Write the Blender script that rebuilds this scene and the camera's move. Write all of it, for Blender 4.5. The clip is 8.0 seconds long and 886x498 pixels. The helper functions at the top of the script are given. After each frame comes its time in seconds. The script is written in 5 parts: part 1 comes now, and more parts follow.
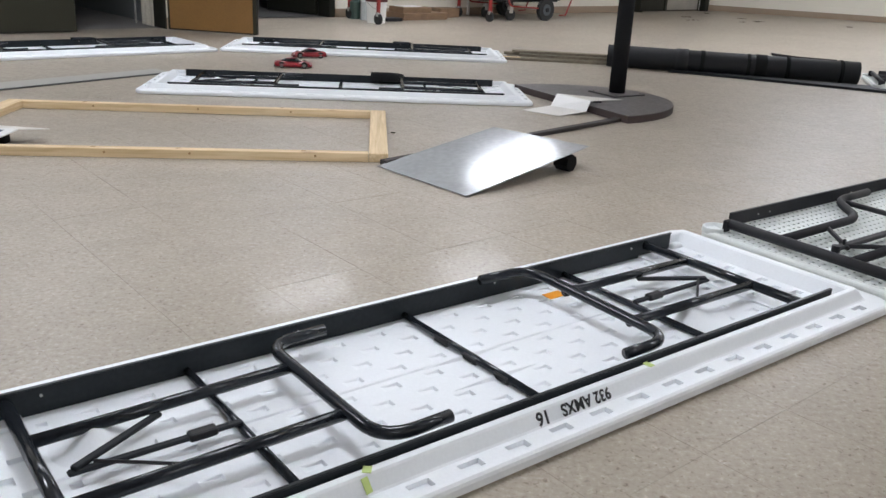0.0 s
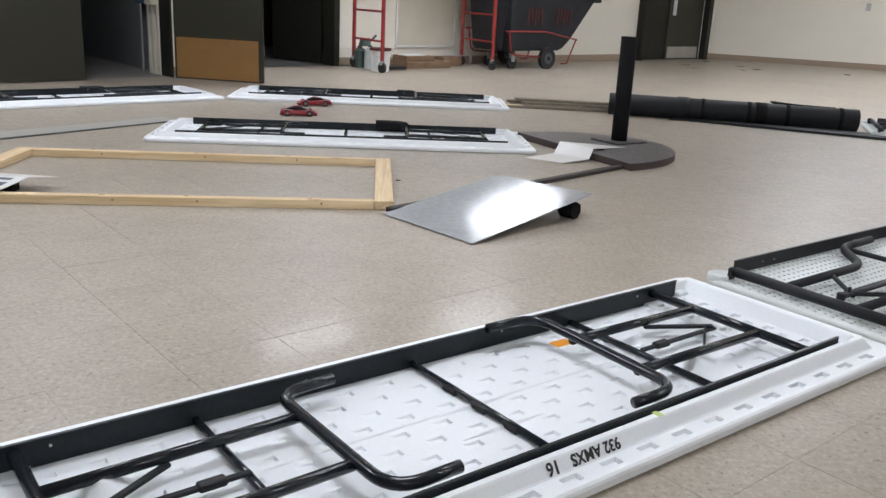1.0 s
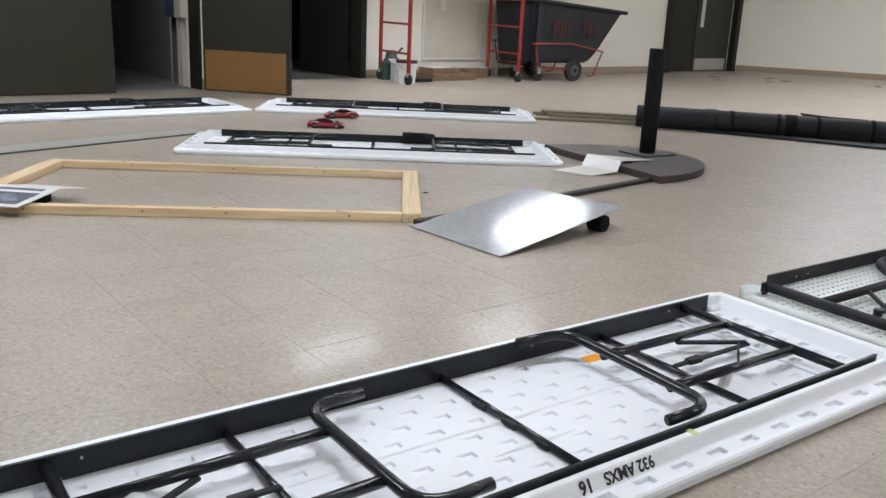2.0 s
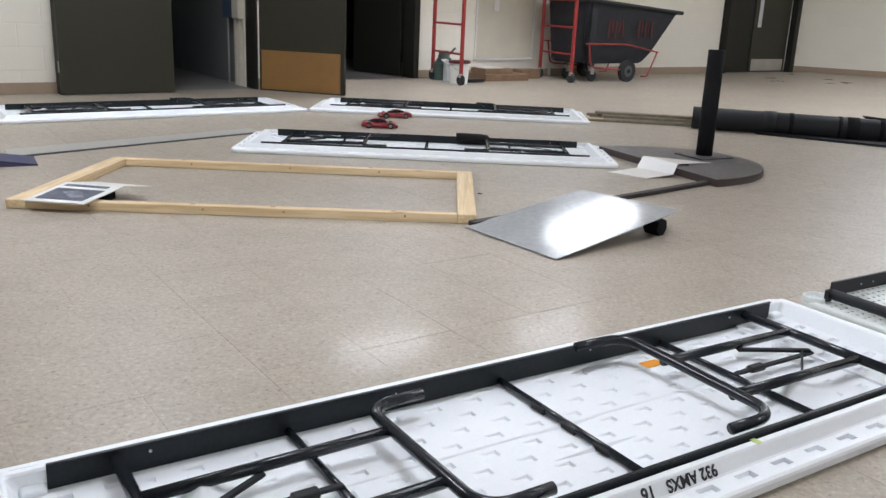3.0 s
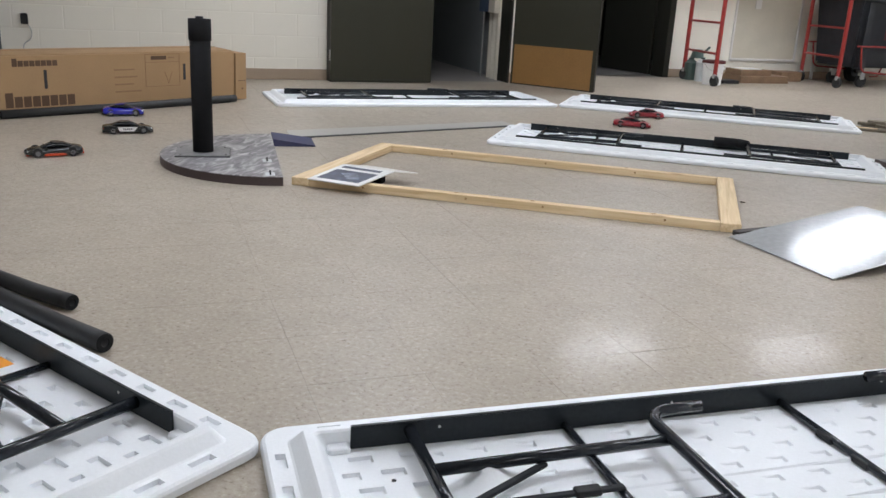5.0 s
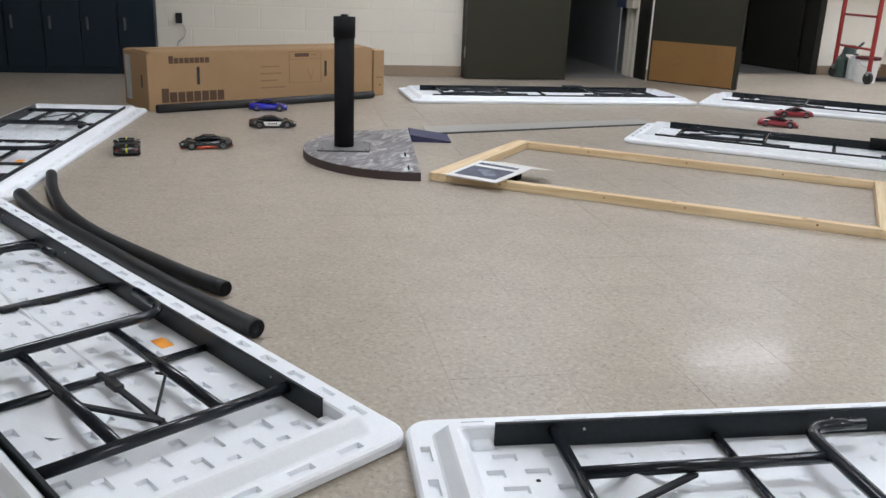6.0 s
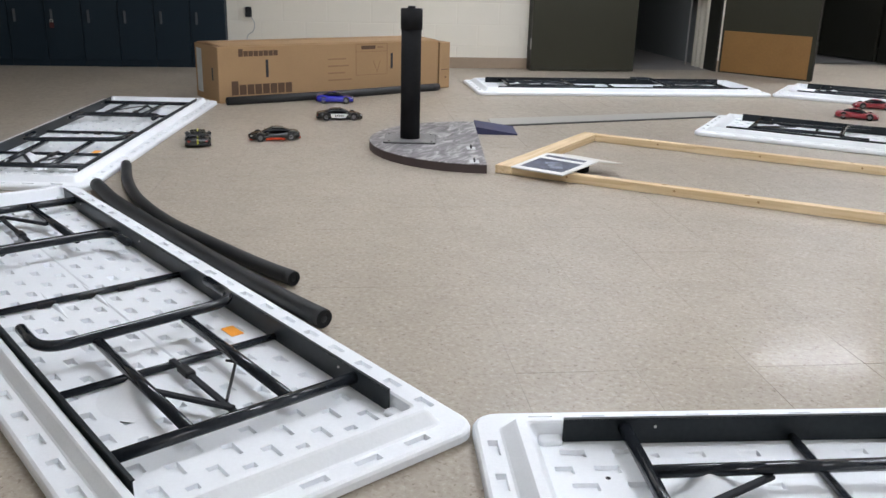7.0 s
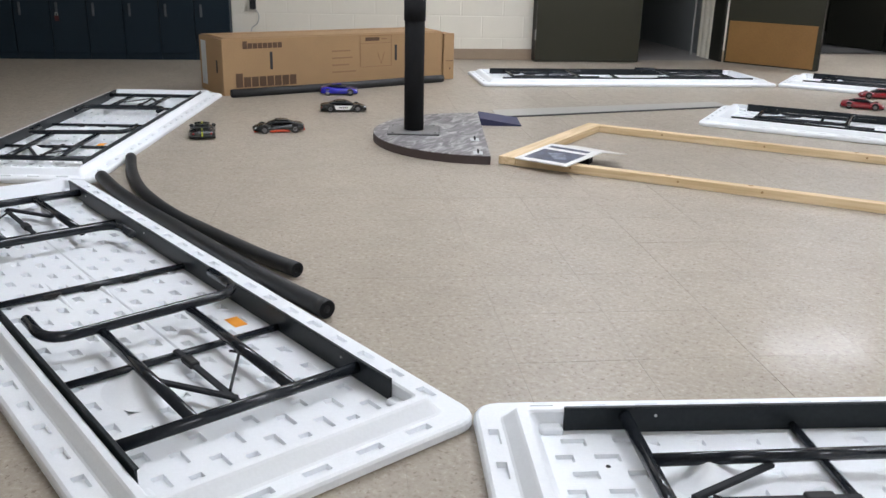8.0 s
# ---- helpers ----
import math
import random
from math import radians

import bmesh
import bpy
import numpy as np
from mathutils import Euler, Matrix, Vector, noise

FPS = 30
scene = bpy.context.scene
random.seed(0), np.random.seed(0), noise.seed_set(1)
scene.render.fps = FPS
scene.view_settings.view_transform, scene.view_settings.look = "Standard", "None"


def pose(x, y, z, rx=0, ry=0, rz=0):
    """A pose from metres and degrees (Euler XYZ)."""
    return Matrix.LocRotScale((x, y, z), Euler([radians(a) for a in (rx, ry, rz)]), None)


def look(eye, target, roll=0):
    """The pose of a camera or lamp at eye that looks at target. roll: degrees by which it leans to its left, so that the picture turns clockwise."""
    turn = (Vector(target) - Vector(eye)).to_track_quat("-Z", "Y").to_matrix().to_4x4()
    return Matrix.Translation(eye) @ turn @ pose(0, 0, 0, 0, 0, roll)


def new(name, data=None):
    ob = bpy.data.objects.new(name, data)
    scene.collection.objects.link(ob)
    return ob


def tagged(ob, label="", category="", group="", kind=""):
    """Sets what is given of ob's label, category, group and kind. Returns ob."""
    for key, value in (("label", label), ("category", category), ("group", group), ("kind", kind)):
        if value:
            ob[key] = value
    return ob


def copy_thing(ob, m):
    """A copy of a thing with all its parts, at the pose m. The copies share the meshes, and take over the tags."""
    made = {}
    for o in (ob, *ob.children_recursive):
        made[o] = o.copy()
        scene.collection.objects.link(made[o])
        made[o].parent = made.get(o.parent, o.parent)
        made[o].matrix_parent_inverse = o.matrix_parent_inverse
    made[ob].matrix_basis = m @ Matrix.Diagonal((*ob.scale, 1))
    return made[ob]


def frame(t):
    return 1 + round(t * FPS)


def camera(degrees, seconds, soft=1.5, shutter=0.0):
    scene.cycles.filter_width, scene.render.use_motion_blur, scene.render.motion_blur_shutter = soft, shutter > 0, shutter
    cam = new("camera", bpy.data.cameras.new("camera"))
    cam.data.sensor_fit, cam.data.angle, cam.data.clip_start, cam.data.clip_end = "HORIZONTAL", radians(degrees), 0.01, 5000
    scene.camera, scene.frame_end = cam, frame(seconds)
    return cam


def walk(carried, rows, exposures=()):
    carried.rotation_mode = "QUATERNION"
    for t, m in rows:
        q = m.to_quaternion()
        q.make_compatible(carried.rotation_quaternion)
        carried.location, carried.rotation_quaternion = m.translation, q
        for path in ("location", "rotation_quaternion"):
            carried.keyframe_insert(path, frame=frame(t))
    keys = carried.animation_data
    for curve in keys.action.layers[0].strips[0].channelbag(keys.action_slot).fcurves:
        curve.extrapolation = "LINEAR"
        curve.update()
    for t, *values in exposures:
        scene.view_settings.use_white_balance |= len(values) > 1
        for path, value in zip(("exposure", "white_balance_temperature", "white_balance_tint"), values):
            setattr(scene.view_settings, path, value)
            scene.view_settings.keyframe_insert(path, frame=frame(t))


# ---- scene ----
cam = camera(54.6, 8.0)
PATH = [
    (0, (-0.001, 0.008, 0.912), (0.009, 1.893, 0.245), 2.9),
    (0.5, (-0.009, -0.001, 0.919), (0.002, 1.904, 0.309), 2.8),
    (1, (-0.017, -0.003, 0.925), (-0.016, 1.914, 0.357), 2.8),
    (2.5, (-0.046, 0.017, 0.925), (-0.149, 1.939, 0.38), 2.5),
    (3, (-0.065, 0.006, 0.931), (-0.231, 1.921, 0.381), 2.5),
    (3.5, (-0.092, -0.006, 0.935), (-0.349, 1.898, 0.377), 2.7),
    (4, (-0.132, -0.022, 0.941), (-0.506, 1.859, 0.374), 3.0),
    (4.5, (-0.175, -0.039, 0.942), (-0.687, 1.806, 0.365), 3.2),
    (6, (-0.267, -0.068, 0.936), (-1.181, 1.605, 0.33), 2.3),
    (6.5, (-0.28, -0.066, 0.932), (-1.281, 1.552, 0.315), 1.8),
    (7, (-0.287, -0.063, 0.928), (-1.321, 1.531, 0.302), 1.6),
    (7.5, (-0.293, -0.05, 0.921), (-1.328, 1.54, 0.288), 1.5),
    (8, (-0.273, -0.065, 0.928), (-1.315, 1.516, 0.284), 1.3),
]
walk(cam, [(t, look(eye, target, roll)) for t, eye, target, roll in PATH], ((0, -0.12), (1, -0.10), (2.5, -0.05), (3, -0.03), (3.5, -0.06), (4.5, -0.12), (6, -0.09), (6.5, -0.04), (7.5, 0.13), (8, 0.11)))

# ---- light ----
world = bpy.data.worlds.new("world")
scene.world = world
world.use_nodes = True
world.node_tree.nodes["Background"].inputs[0].default_value = (0.9, 0.95, 1.0, 1)
world.node_tree.nodes["Background"].inputs[1].default_value = 0.02
LAMP = 28.0
# all unseen: third and fourth follow reflections, the rest are added for brightness
LIGHTS = ((-0.8, 3.75), (1.6, 6.3), (4.75, 7.6), (6.85, 7.05), (12.5, 4.6), (8.2, 3.9), (10.0, 4.4), (14.7, 3.8), (1.63, 1.85), (-0.7, -2.6), (5.4, -1.0), (10.6, -1.2), (15.6, -1.2))
CEIL = 2.95


# ---- materials ----
def pbr(name, base, rough=0.5, metal=0.0, var=0.12, scale=6.0, fine=90.0, bump=0.0, rvar=0.1, coat=0.0, rand=0.0, spec=0.5, dark=None):
    m = bpy.data.materials.new(name)
    m.use_nodes = True
    nt = m.node_tree
    b = nt.nodes["Principled BSDF"]
    geo = nt.nodes.new("ShaderNodeTexCoord")
    n1 = nt.nodes.new("ShaderNodeTexNoise")
    n1.inputs["Scale"].default_value, n1.inputs["Detail"].default_value = scale, 6
    n2 = nt.nodes.new("ShaderNodeTexNoise")
    n2.inputs["Scale"].default_value, n2.inputs["Detail"].default_value = fine, 3
    for n in (n1, n2):
        nt.links.new(geo.outputs["Object"], n.inputs["Vector"])
    mixn = nt.nodes.new("ShaderNodeMath")
    mixn.operation = "ADD"
    nt.links.new(n1.outputs[0], mixn.inputs[0])
    nt.links.new(n2.outputs[0], mixn.inputs[1])
    ramp = nt.nodes.new("ShaderNodeMapRange")
    ramp.inputs["From Min"].default_value, ramp.inputs["From Max"].default_value = 0.7, 1.3
    nt.links.new(mixn.outputs[0], ramp.inputs["Value"])
    mix = nt.nodes.new("ShaderNodeMix")
    mix.data_type = "RGBA"
    lo = dark if dark else tuple(c * (1 - var) for c in base)
    hi = tuple(min(1, c * (1 + var)) for c in base)
    mix.inputs[6].default_value, mix.inputs[7].default_value = (*lo, 1), (*hi, 1)
    nt.links.new(ramp.outputs[0], mix.inputs[0])
    col = mix.outputs[2]
    if rand:
        info = nt.nodes.new("ShaderNodeObjectInfo")
        mr = nt.nodes.new("ShaderNodeMapRange")
        mr.inputs["To Min"].default_value, mr.inputs["To Max"].default_value = 1 - rand, 1 + rand
        nt.links.new(info.outputs["Random"], mr.inputs["Value"])
        sc = nt.nodes.new("ShaderNodeVectorMath")
        sc.operation = "SCALE"
        nt.links.new(col, sc.inputs[0])
        nt.links.new(mr.outputs[0], sc.inputs["Scale"])
        col = sc.outputs[0]
    nt.links.new(col, b.inputs["Base Color"])
    rr = nt.nodes.new("ShaderNodeMapRange")
    rr.inputs["To Min"].default_value, rr.inputs["To Max"].default_value = max(0.02, rough - rvar), min(1, rough + rvar)
    nt.links.new(n1.outputs[0], rr.inputs["Value"])
    nt.links.new(rr.outputs[0], b.inputs["Roughness"])
    b.inputs["Metallic"].default_value = metal
    b.inputs["Coat Weight"].default_value = coat
    b.inputs["Specular IOR Level"].default_value = spec
    if bump:
        bp = nt.nodes.new("ShaderNodeBump")
        bp.inputs["Strength"].default_value, bp.inputs["Distance"].default_value = bump, 0.002
        nt.links.new(n2.outputs[0], bp.inputs["Height"])
        nt.links.new(bp.outputs[0], b.inputs["Normal"])
    return m


def tile_material(name, island):
    """Vinyl composition tile: beige ground, brown and pale flecks, worn wax."""
    m = bpy.data.materials.new(name)
    m.use_nodes = True
    nt = m.node_tree
    L = nt.links
    b = nt.nodes["Principled BSDF"]
    geo = nt.nodes.new("ShaderNodeNewGeometry")

    def noise_at(scale, detail, rough=0.55, dist=0.0):
        n = nt.nodes.new("ShaderNodeTexNoise")
        n.inputs["Scale"].default_value, n.inputs["Detail"].default_value = scale, detail
        n.inputs["Roughness"].default_value, n.inputs["Distortion"].default_value = rough, dist
        L.new(geo.outputs["Position"], n.inputs["Vector"])
        return n.outputs[0]

    def ramp(src, stops):
        r = nt.nodes.new("ShaderNodeValToRGB")
        while len(r.color_ramp.elements) < len(stops):
            r.color_ramp.elements.new(0.5)
        for e, (p, c) in zip(r.color_ramp.elements, stops):
            e.position, e.color = p, (*c, 1)
        L.new(src, r.inputs[0])
        return r.outputs[0]

    def mul(a, bb, f=1.0):
        x = nt.nodes.new("ShaderNodeMix")
        x.data_type, x.blend_type = "RGBA", "MULTIPLY"
        x.inputs[0].default_value = f
        L.new(a, x.inputs[6])
        L.new(bb, x.inputs[7])
        return x.outputs[2]

    fleck = ramp(noise_at(70, 5, 0.66, 0.2), ((0.29, (0.250, 0.204, 0.162)), (0.42, (0.361, 0.312, 0.248)), (0.57, (0.401, 0.352, 0.287)), (0.72, (0.511, 0.466, 0.397))))
    blotch = ramp(noise_at(5.0, 4), ((0.32, (0.93, 0.925, 0.92)), (0.60, (1, 1, 1))))
    stain = ramp(noise_at(1.1, 5), ((0.30, (0.91, 0.905, 0.90)), (0.62, (1, 1, 1))))
    spots = ramp(noise_at(88, 2, 0.5, 0.6), ((0.29, (0.50, 0.43, 0.37)), (0.37, (1, 1, 1))))
    pale = ramp(noise_at(62, 2, 0.5, 0.5), ((0.62, (1, 1, 1)), (0.70, (1.12, 1.12, 1.13))))
    tone = nt.nodes.new("ShaderNodeMapRange")
    tone.inputs["To Min"].default_value, tone.inputs["To Max"].default_value = 0.985, 1.015
    if island:
        L.new(geo.outputs["Random Per Island"], tone.inputs["Value"])
    else:
        info = nt.nodes.new("ShaderNodeObjectInfo")
        L.new(info.outputs["Random"], tone.inputs["Value"])
    grey = nt.nodes.new("ShaderNodeCombineColor")
    for k in range(3):
        L.new(tone.outputs[0], grey.inputs[k])
    L.new(mul(mul(mul(mul(mul(fleck, stain), blotch), spots, 0.75), pale), grey.outputs[0]), b.inputs["Base Color"])
    rr = nt.nodes.new("ShaderNodeMapRange")
    rr.inputs["From Min"].default_value, rr.inputs["From Max"].default_value = 0.3, 0.7
    rr.inputs["To Min"].default_value, rr.inputs["To Max"].default_value = FLOOR_ROUGH
    L.new(noise_at(17.0, 6), rr.inputs["Value"])
    L.new(rr.outputs[0], b.inputs["Roughness"])
    b.inputs["Specular IOR Level"].default_value = 0.46
    wax = nt.nodes.new("ShaderNodeMapRange")
    wax.inputs["From Min"].default_value, wax.inputs["From Max"].default_value = 0.42, 0.60
    wax.inputs["To Min"].default_value, wax.inputs["To Max"].default_value = 0.02, 0.18
    L.new(noise_at(30.0, 5), wax.inputs["Value"])
    L.new(wax.outputs[0], b.inputs["Coat Weight"])
    b.inputs["Coat Roughness"].default_value = 0.11
    bp = nt.nodes.new("ShaderNodeBump")
    bp.inputs["Strength"].default_value, bp.inputs["Distance"].default_value = 0.10, 0.0010
    L.new(noise_at(60, 4), bp.inputs["Height"])
    L.new(bp.outputs[0], b.inputs["Normal"])
    return m


def wood_material(name):
    m = bpy.data.materials.new(name)
    m.use_nodes = True
    nt = m.node_tree
    b = nt.nodes["Principled BSDF"]
    tc = nt.nodes.new("ShaderNodeTexCoord")
    mp = nt.nodes.new("ShaderNodeMapping")
    mp.inputs["Scale"].default_value = (1.2, 22, 22)
    n = nt.nodes.new("ShaderNodeTexNoise")
    n.inputs["Scale"].default_value, n.inputs["Detail"].default_value, n.inputs["Distortion"].default_value = 2.2, 6, 0.8
    nt.links.new(tc.outputs["Object"], mp.inputs[0])
    nt.links.new(mp.outputs[0], n.inputs["Vector"])
    k = nt.nodes.new("ShaderNodeTexVoronoi")
    k.inputs["Scale"].default_value = 1.0
    km = nt.nodes.new("ShaderNodeMapping")
    km.inputs["Scale"].default_value = (2.3, 7, 7)
    km.inputs["Location"].default_value = (0.3, 0.5, 0.45)
    nt.links.new(tc.outputs["Object"], km.inputs[0])
    nt.links.new(km.outputs[0], k.inputs["Vector"])
    kr = nt.nodes.new("ShaderNodeMapRange")
    kr.inputs["From Min"].default_value, kr.inputs["From Max"].default_value = 0.03, 0.13
    nt.links.new(k.outputs["Distance"], kr.inputs["Value"])
    r = nt.nodes.new("ShaderNodeValToRGB")
    r.color_ramp.elements[0].position, r.color_ramp.elements[0].color = 0.3, (0.585, 0.42, 0.225, 1)
    r.color_ramp.elements[1].position, r.color_ramp.elements[1].color = 0.65, (0.775, 0.61, 0.385, 1)
    nt.links.new(n.outputs[0], r.inputs[0])
    mx = nt.nodes.new("ShaderNodeMix")
    mx.data_type = "RGBA"
    mx.inputs[6].default_value = (0.24, 0.12, 0.05, 1)
    nt.links.new(kr.outputs[0], mx.inputs[0])
    nt.links.new(r.outputs[0], mx.inputs[7])
    nt.links.new(mx.outputs[2], b.inputs["Base Color"])
    b.inputs["Roughness"].default_value = 0.62
    return m


def glow(name, colour, power):
    m = bpy.data.materials.new(name)
    m.use_nodes = True
    b = m.node_tree.nodes["Principled BSDF"]
    b.inputs["Base Color"].default_value = (0.8, 0.8, 0.8, 1)
    b.inputs["Emission Color"].default_value = (*colour, 1)
    b.inputs["Emission Strength"].default_value = power
    return m


def swirl_material(name):
    """Grey paint wiped on dark board in pale swirls."""
    m = bpy.data.materials.new(name)
    m.use_nodes = True
    nt = m.node_tree
    b = nt.nodes["Principled BSDF"]
    tc = nt.nodes.new("ShaderNodeTexCoord")
    mp = nt.nodes.new("ShaderNodeMapping")
    mp.inputs["Scale"].default_value = (6.5, 20, 6)
    turn = nt.nodes.new("ShaderNodeMapping")
    turn.inputs["Rotation"].default_value = (0, 0, -1.78)
    n = nt.nodes.new("ShaderNodeTexNoise")
    n.inputs["Scale"].default_value, n.inputs["Detail"].default_value, n.inputs["Distortion"].default_value = 1.0, 8, 1.3
    nt.links.new(tc.outputs["Object"], turn.inputs[0])
    nt.links.new(turn.outputs[0], mp.inputs[0])
    nt.links.new(mp.outputs[0], n.inputs["Vector"])
    r = nt.nodes.new("ShaderNodeValToRGB")
    r.color_ramp.elements[0].position, r.color_ramp.elements[0].color = 0.34, (0.105, 0.10, 0.105, 1)
    r.color_ramp.elements[1].position, r.color_ramp.elements[1].color = 0.72, (0.52, 0.51, 0.51, 1)
    e = r.color_ramp.elements.new(0.5)
    e.color = (0.205, 0.195, 0.20, 1)
    nt.links.new(n.outputs[0], r.inputs[0])
    nt.links.new(r.outputs[0], b.inputs["Base Color"])
    b.inputs["Roughness"].default_value = 0.5
    return m


FLOOR_ROUGH = (0.36, 0.48)
M_TILE = tile_material("vinyl_tile", False)
M_TILE_REST = tile_material("vinyl_tile_far", True)
M_JOINT = pbr("tile_joint", (0.37, 0.315, 0.26), 0.85, var=0.25, scale=2.5)
M_STOREFLOOR = pbr("dark_store_concrete", (0.10, 0.095, 0.09), 0.7, var=0.3, scale=2.0)
M_CONCRETE = pbr("stained_concrete", (0.23, 0.22, 0.21), 0.55, var=0.3, scale=2.0)
M_WALL = pbr("cream_block_paint", (0.79, 0.75, 0.655), 0.45, var=0.03, scale=1.5, fine=160, bump=0.15, rand=0.012)
M_MORTAR = pbr("painted_mortar", (0.785, 0.745, 0.65), 0.6, var=0.04)
# grey lowered so that the corridor's weak light is part of the colour
M_GREYWALL = pbr("dimmed_corridor_grey", (0.21, 0.22, 0.215), 0.6, var=0.06)
# near-black base colour carries the darkness of the unlit store
M_UNLITWALL = pbr("unlit_store_black", (0.03, 0.03, 0.03), 0.8)
M_CEIL = pbr("ceiling_tile", (0.78, 0.77, 0.74), 0.9, var=0.05, fine=200)
M_BASEB = pbr("tan_vinyl_base", (0.33, 0.25, 0.18), 0.5, var=0.06)
M_OLIVE = pbr("olive_door_paint", (0.033, 0.032, 0.021), 0.5, spec=0.3, var=0.07, scale=3)
M_OLIVE_D = pbr("dark_olive_paint", (0.018, 0.0175, 0.013), 0.55, spec=0.25, var=0.1)
M_BROWNKICK = pbr("brown_kick_board", (0.27, 0.14, 0.042), 0.5, var=0.1, scale=4)
M_STEELKICK = pbr("brushed_kick_plate", (0.42, 0.40, 0.36), 0.45, 0.5)
M_LOCKER = pbr("navy_locker_paint", (0.006, 0.016, 0.026), 0.55, spec=0.25, var=0.12)
M_PLASTIC = pbr("white_moulded_plastic", (0.835, 0.862, 0.885), 0.42, var=0.025, scale=3, fine=140, bump=0.12)
M_PLASTIC_OLD = pbr("grey_white_moulded_plastic", (0.66, 0.69, 0.67), 0.5, var=0.04, scale=3, fine=140, bump=0.15)
M_BLACK = pbr("black_powder_coat", (0.019, 0.022, 0.027), 0.15, var=0.2, rvar=0.04, spec=0.35)
M_RAIL = pbr("black_rail_paint", (0.014, 0.018, 0.021), 0.36, var=0.25, rvar=0.08, spec=0.24)
M_MATTE = pbr("matte_dark_steel", (0.015, 0.015, 0.018), 0.55, var=0.2, spec=0.35)
M_BLACKPL = pbr("black_plastic", (0.012, 0.012, 0.013), 0.5, spec=0.3)
M_BRACE = pbr("worn_black_steel_strap", (0.019, 0.021, 0.025), 0.62, spec=0.2)
M_FOAM = pbr("black_foam_rubber", (0.014, 0.014, 0.015), 0.85, var=0.25, fine=260, bump=0.3, spec=0.12)
M_TUBE = pbr("dusty_black_foam_tube", (0.017, 0.018, 0.019), 0.5, var=0.35, scale=9, fine=260, bump=0.2, spec=0.42)
M_LATCH = pbr("dull_latch_metal", (0.09, 0.10, 0.11), 0.5, 0.5)
M_FOAM_G = pbr("charcoal_foam_mat", (0.013, 0.0145, 0.017), 0.6, var=0.2, fine=220, bump=0.2, spec=0.3)
M_RUBBER = pbr("tyre_rubber", (0.02, 0.02, 0.02), 0.8)
M_WOOD = wood_material("pine_lumber")
M_KNOT = pbr("brown_wood_knot", (0.36, 0.215, 0.10), 0.7, var=0.3, scale=60)
M_PLY = pbr("weathered_wood", (0.22, 0.19, 0.14), 0.7, var=0.25, scale=12)
M_SWIRL = swirl_material("swirled_grey_paint")
M_DKBOARD = pbr("dark_grey_board", (0.105, 0.098, 0.100), 0.36, var=0.55, scale=9, fine=40, rvar=0.16, spec=0.6)
M_PLATE = pbr("dull_grey_plate", (0.20, 0.20, 0.20), 0.42, 0.3, var=0.35, scale=22, fine=120)
M_EDGE = pbr("red_brown_board_edge", (0.060, 0.042, 0.040), 0.6)
M_BAR = pbr("dark_brown_bar", (0.026, 0.021, 0.020), 0.6, var=0.2)
M_SHEET = pbr("brushed_aluminium_sheet", (0.37, 0.38, 0.39), 0.115, 0.10, var=0.10, scale=5, fine=40, rvar=0.04, spec=0.20)
M_WSHEET = pbr("white_painted_sheet", (0.70, 0.68, 0.64), 0.35, var=0.05)
M_STRIP = pbr("grey_floor_strip", (0.36, 0.355, 0.33), 0.38, var=0.08)
M_NAVY = pbr("navy_foam_board", (0.030, 0.033, 0.085), 0.6, var=0.1)
M_CARD = pbr("brown_cardboard", (0.36, 0.225, 0.112), 0.75, var=0.07, scale=5, fine=120)
M_CARD_O = pbr("old_brown_cardboard", (0.21, 0.13, 0.075), 0.8, var=0.25, scale=9)
M_CARD_D = pbr("shaded_cardboard_print", (0.10, 0.055, 0.03), 0.8)
M_CARD_L = pbr("cardboard_fine_print", (0.27, 0.16, 0.08), 0.8)
M_RED = pbr("red_scaffold_paint", (0.28, 0.022, 0.018), 0.45, var=0.15)
M_CART = pbr("charcoal_cart_plastic", (0.020, 0.022, 0.026), 0.55, var=0.35, scale=9, spec=0.3)
M_REDMARK = pbr("faded_red_paint_marks", (0.080, 0.014, 0.014), 0.7, var=0.3, scale=25)
M_WHITE = pbr("white_paint", (0.78, 0.78, 0.76), 0.4, var=0.04)
M_PANEL = pbr("grey_white_wall_panel", (0.60, 0.555, 0.455), 0.55, var=0.10, scale=3)
M_STRIPD = pbr("dark_strip_edge", (0.09, 0.09, 0.085), 0.6, var=0.2)
M_GREYMET = pbr("grey_galvanised_metal", (0.45, 0.45, 0.44), 0.4, 0.7)
M_GREEN = pbr("green_plastic", (0.045, 0.075, 0.065), 0.4)
M_CLEAR = pbr("milky_plastic", (0.52, 0.55, 0.56), 0.3)
M_ORANGE = pbr("orange_sticker", (0.93, 0.36, 0.02), 0.5, var=0.03)
M_GTAPE = pbr("green_masking_tape", (0.50, 0.62, 0.22), 0.6, var=0.05)
M_INK = pbr("black_marker_ink", (0.02, 0.02, 0.022), 0.6)
M_PHOTO = pbr("dark_blue_photo_print", (0.06, 0.07, 0.11), 0.35, var=0.5, scale=14, fine=30)
M_CRED = pbr("red_car_paint", (0.25, 0.010, 0.018), 0.3, coat=0.25, var=0.05)
M_CBLUE = pbr("blue_car_paint", (0.020, 0.022, 0.36), 0.22, coat=0.6, var=0.05)
M_CBLACK = pbr("black_car_paint", (0.013, 0.014, 0.014), 0.25, coat=0.15, var=0.1)
M_CORANGE = pbr("orange_red_car_paint", (0.55, 0.06, 0.02), 0.25, coat=0.5, var=0.05)
M_CYEL = pbr("yellow_green_stripe", (0.60, 0.62, 0.05), 0.35)
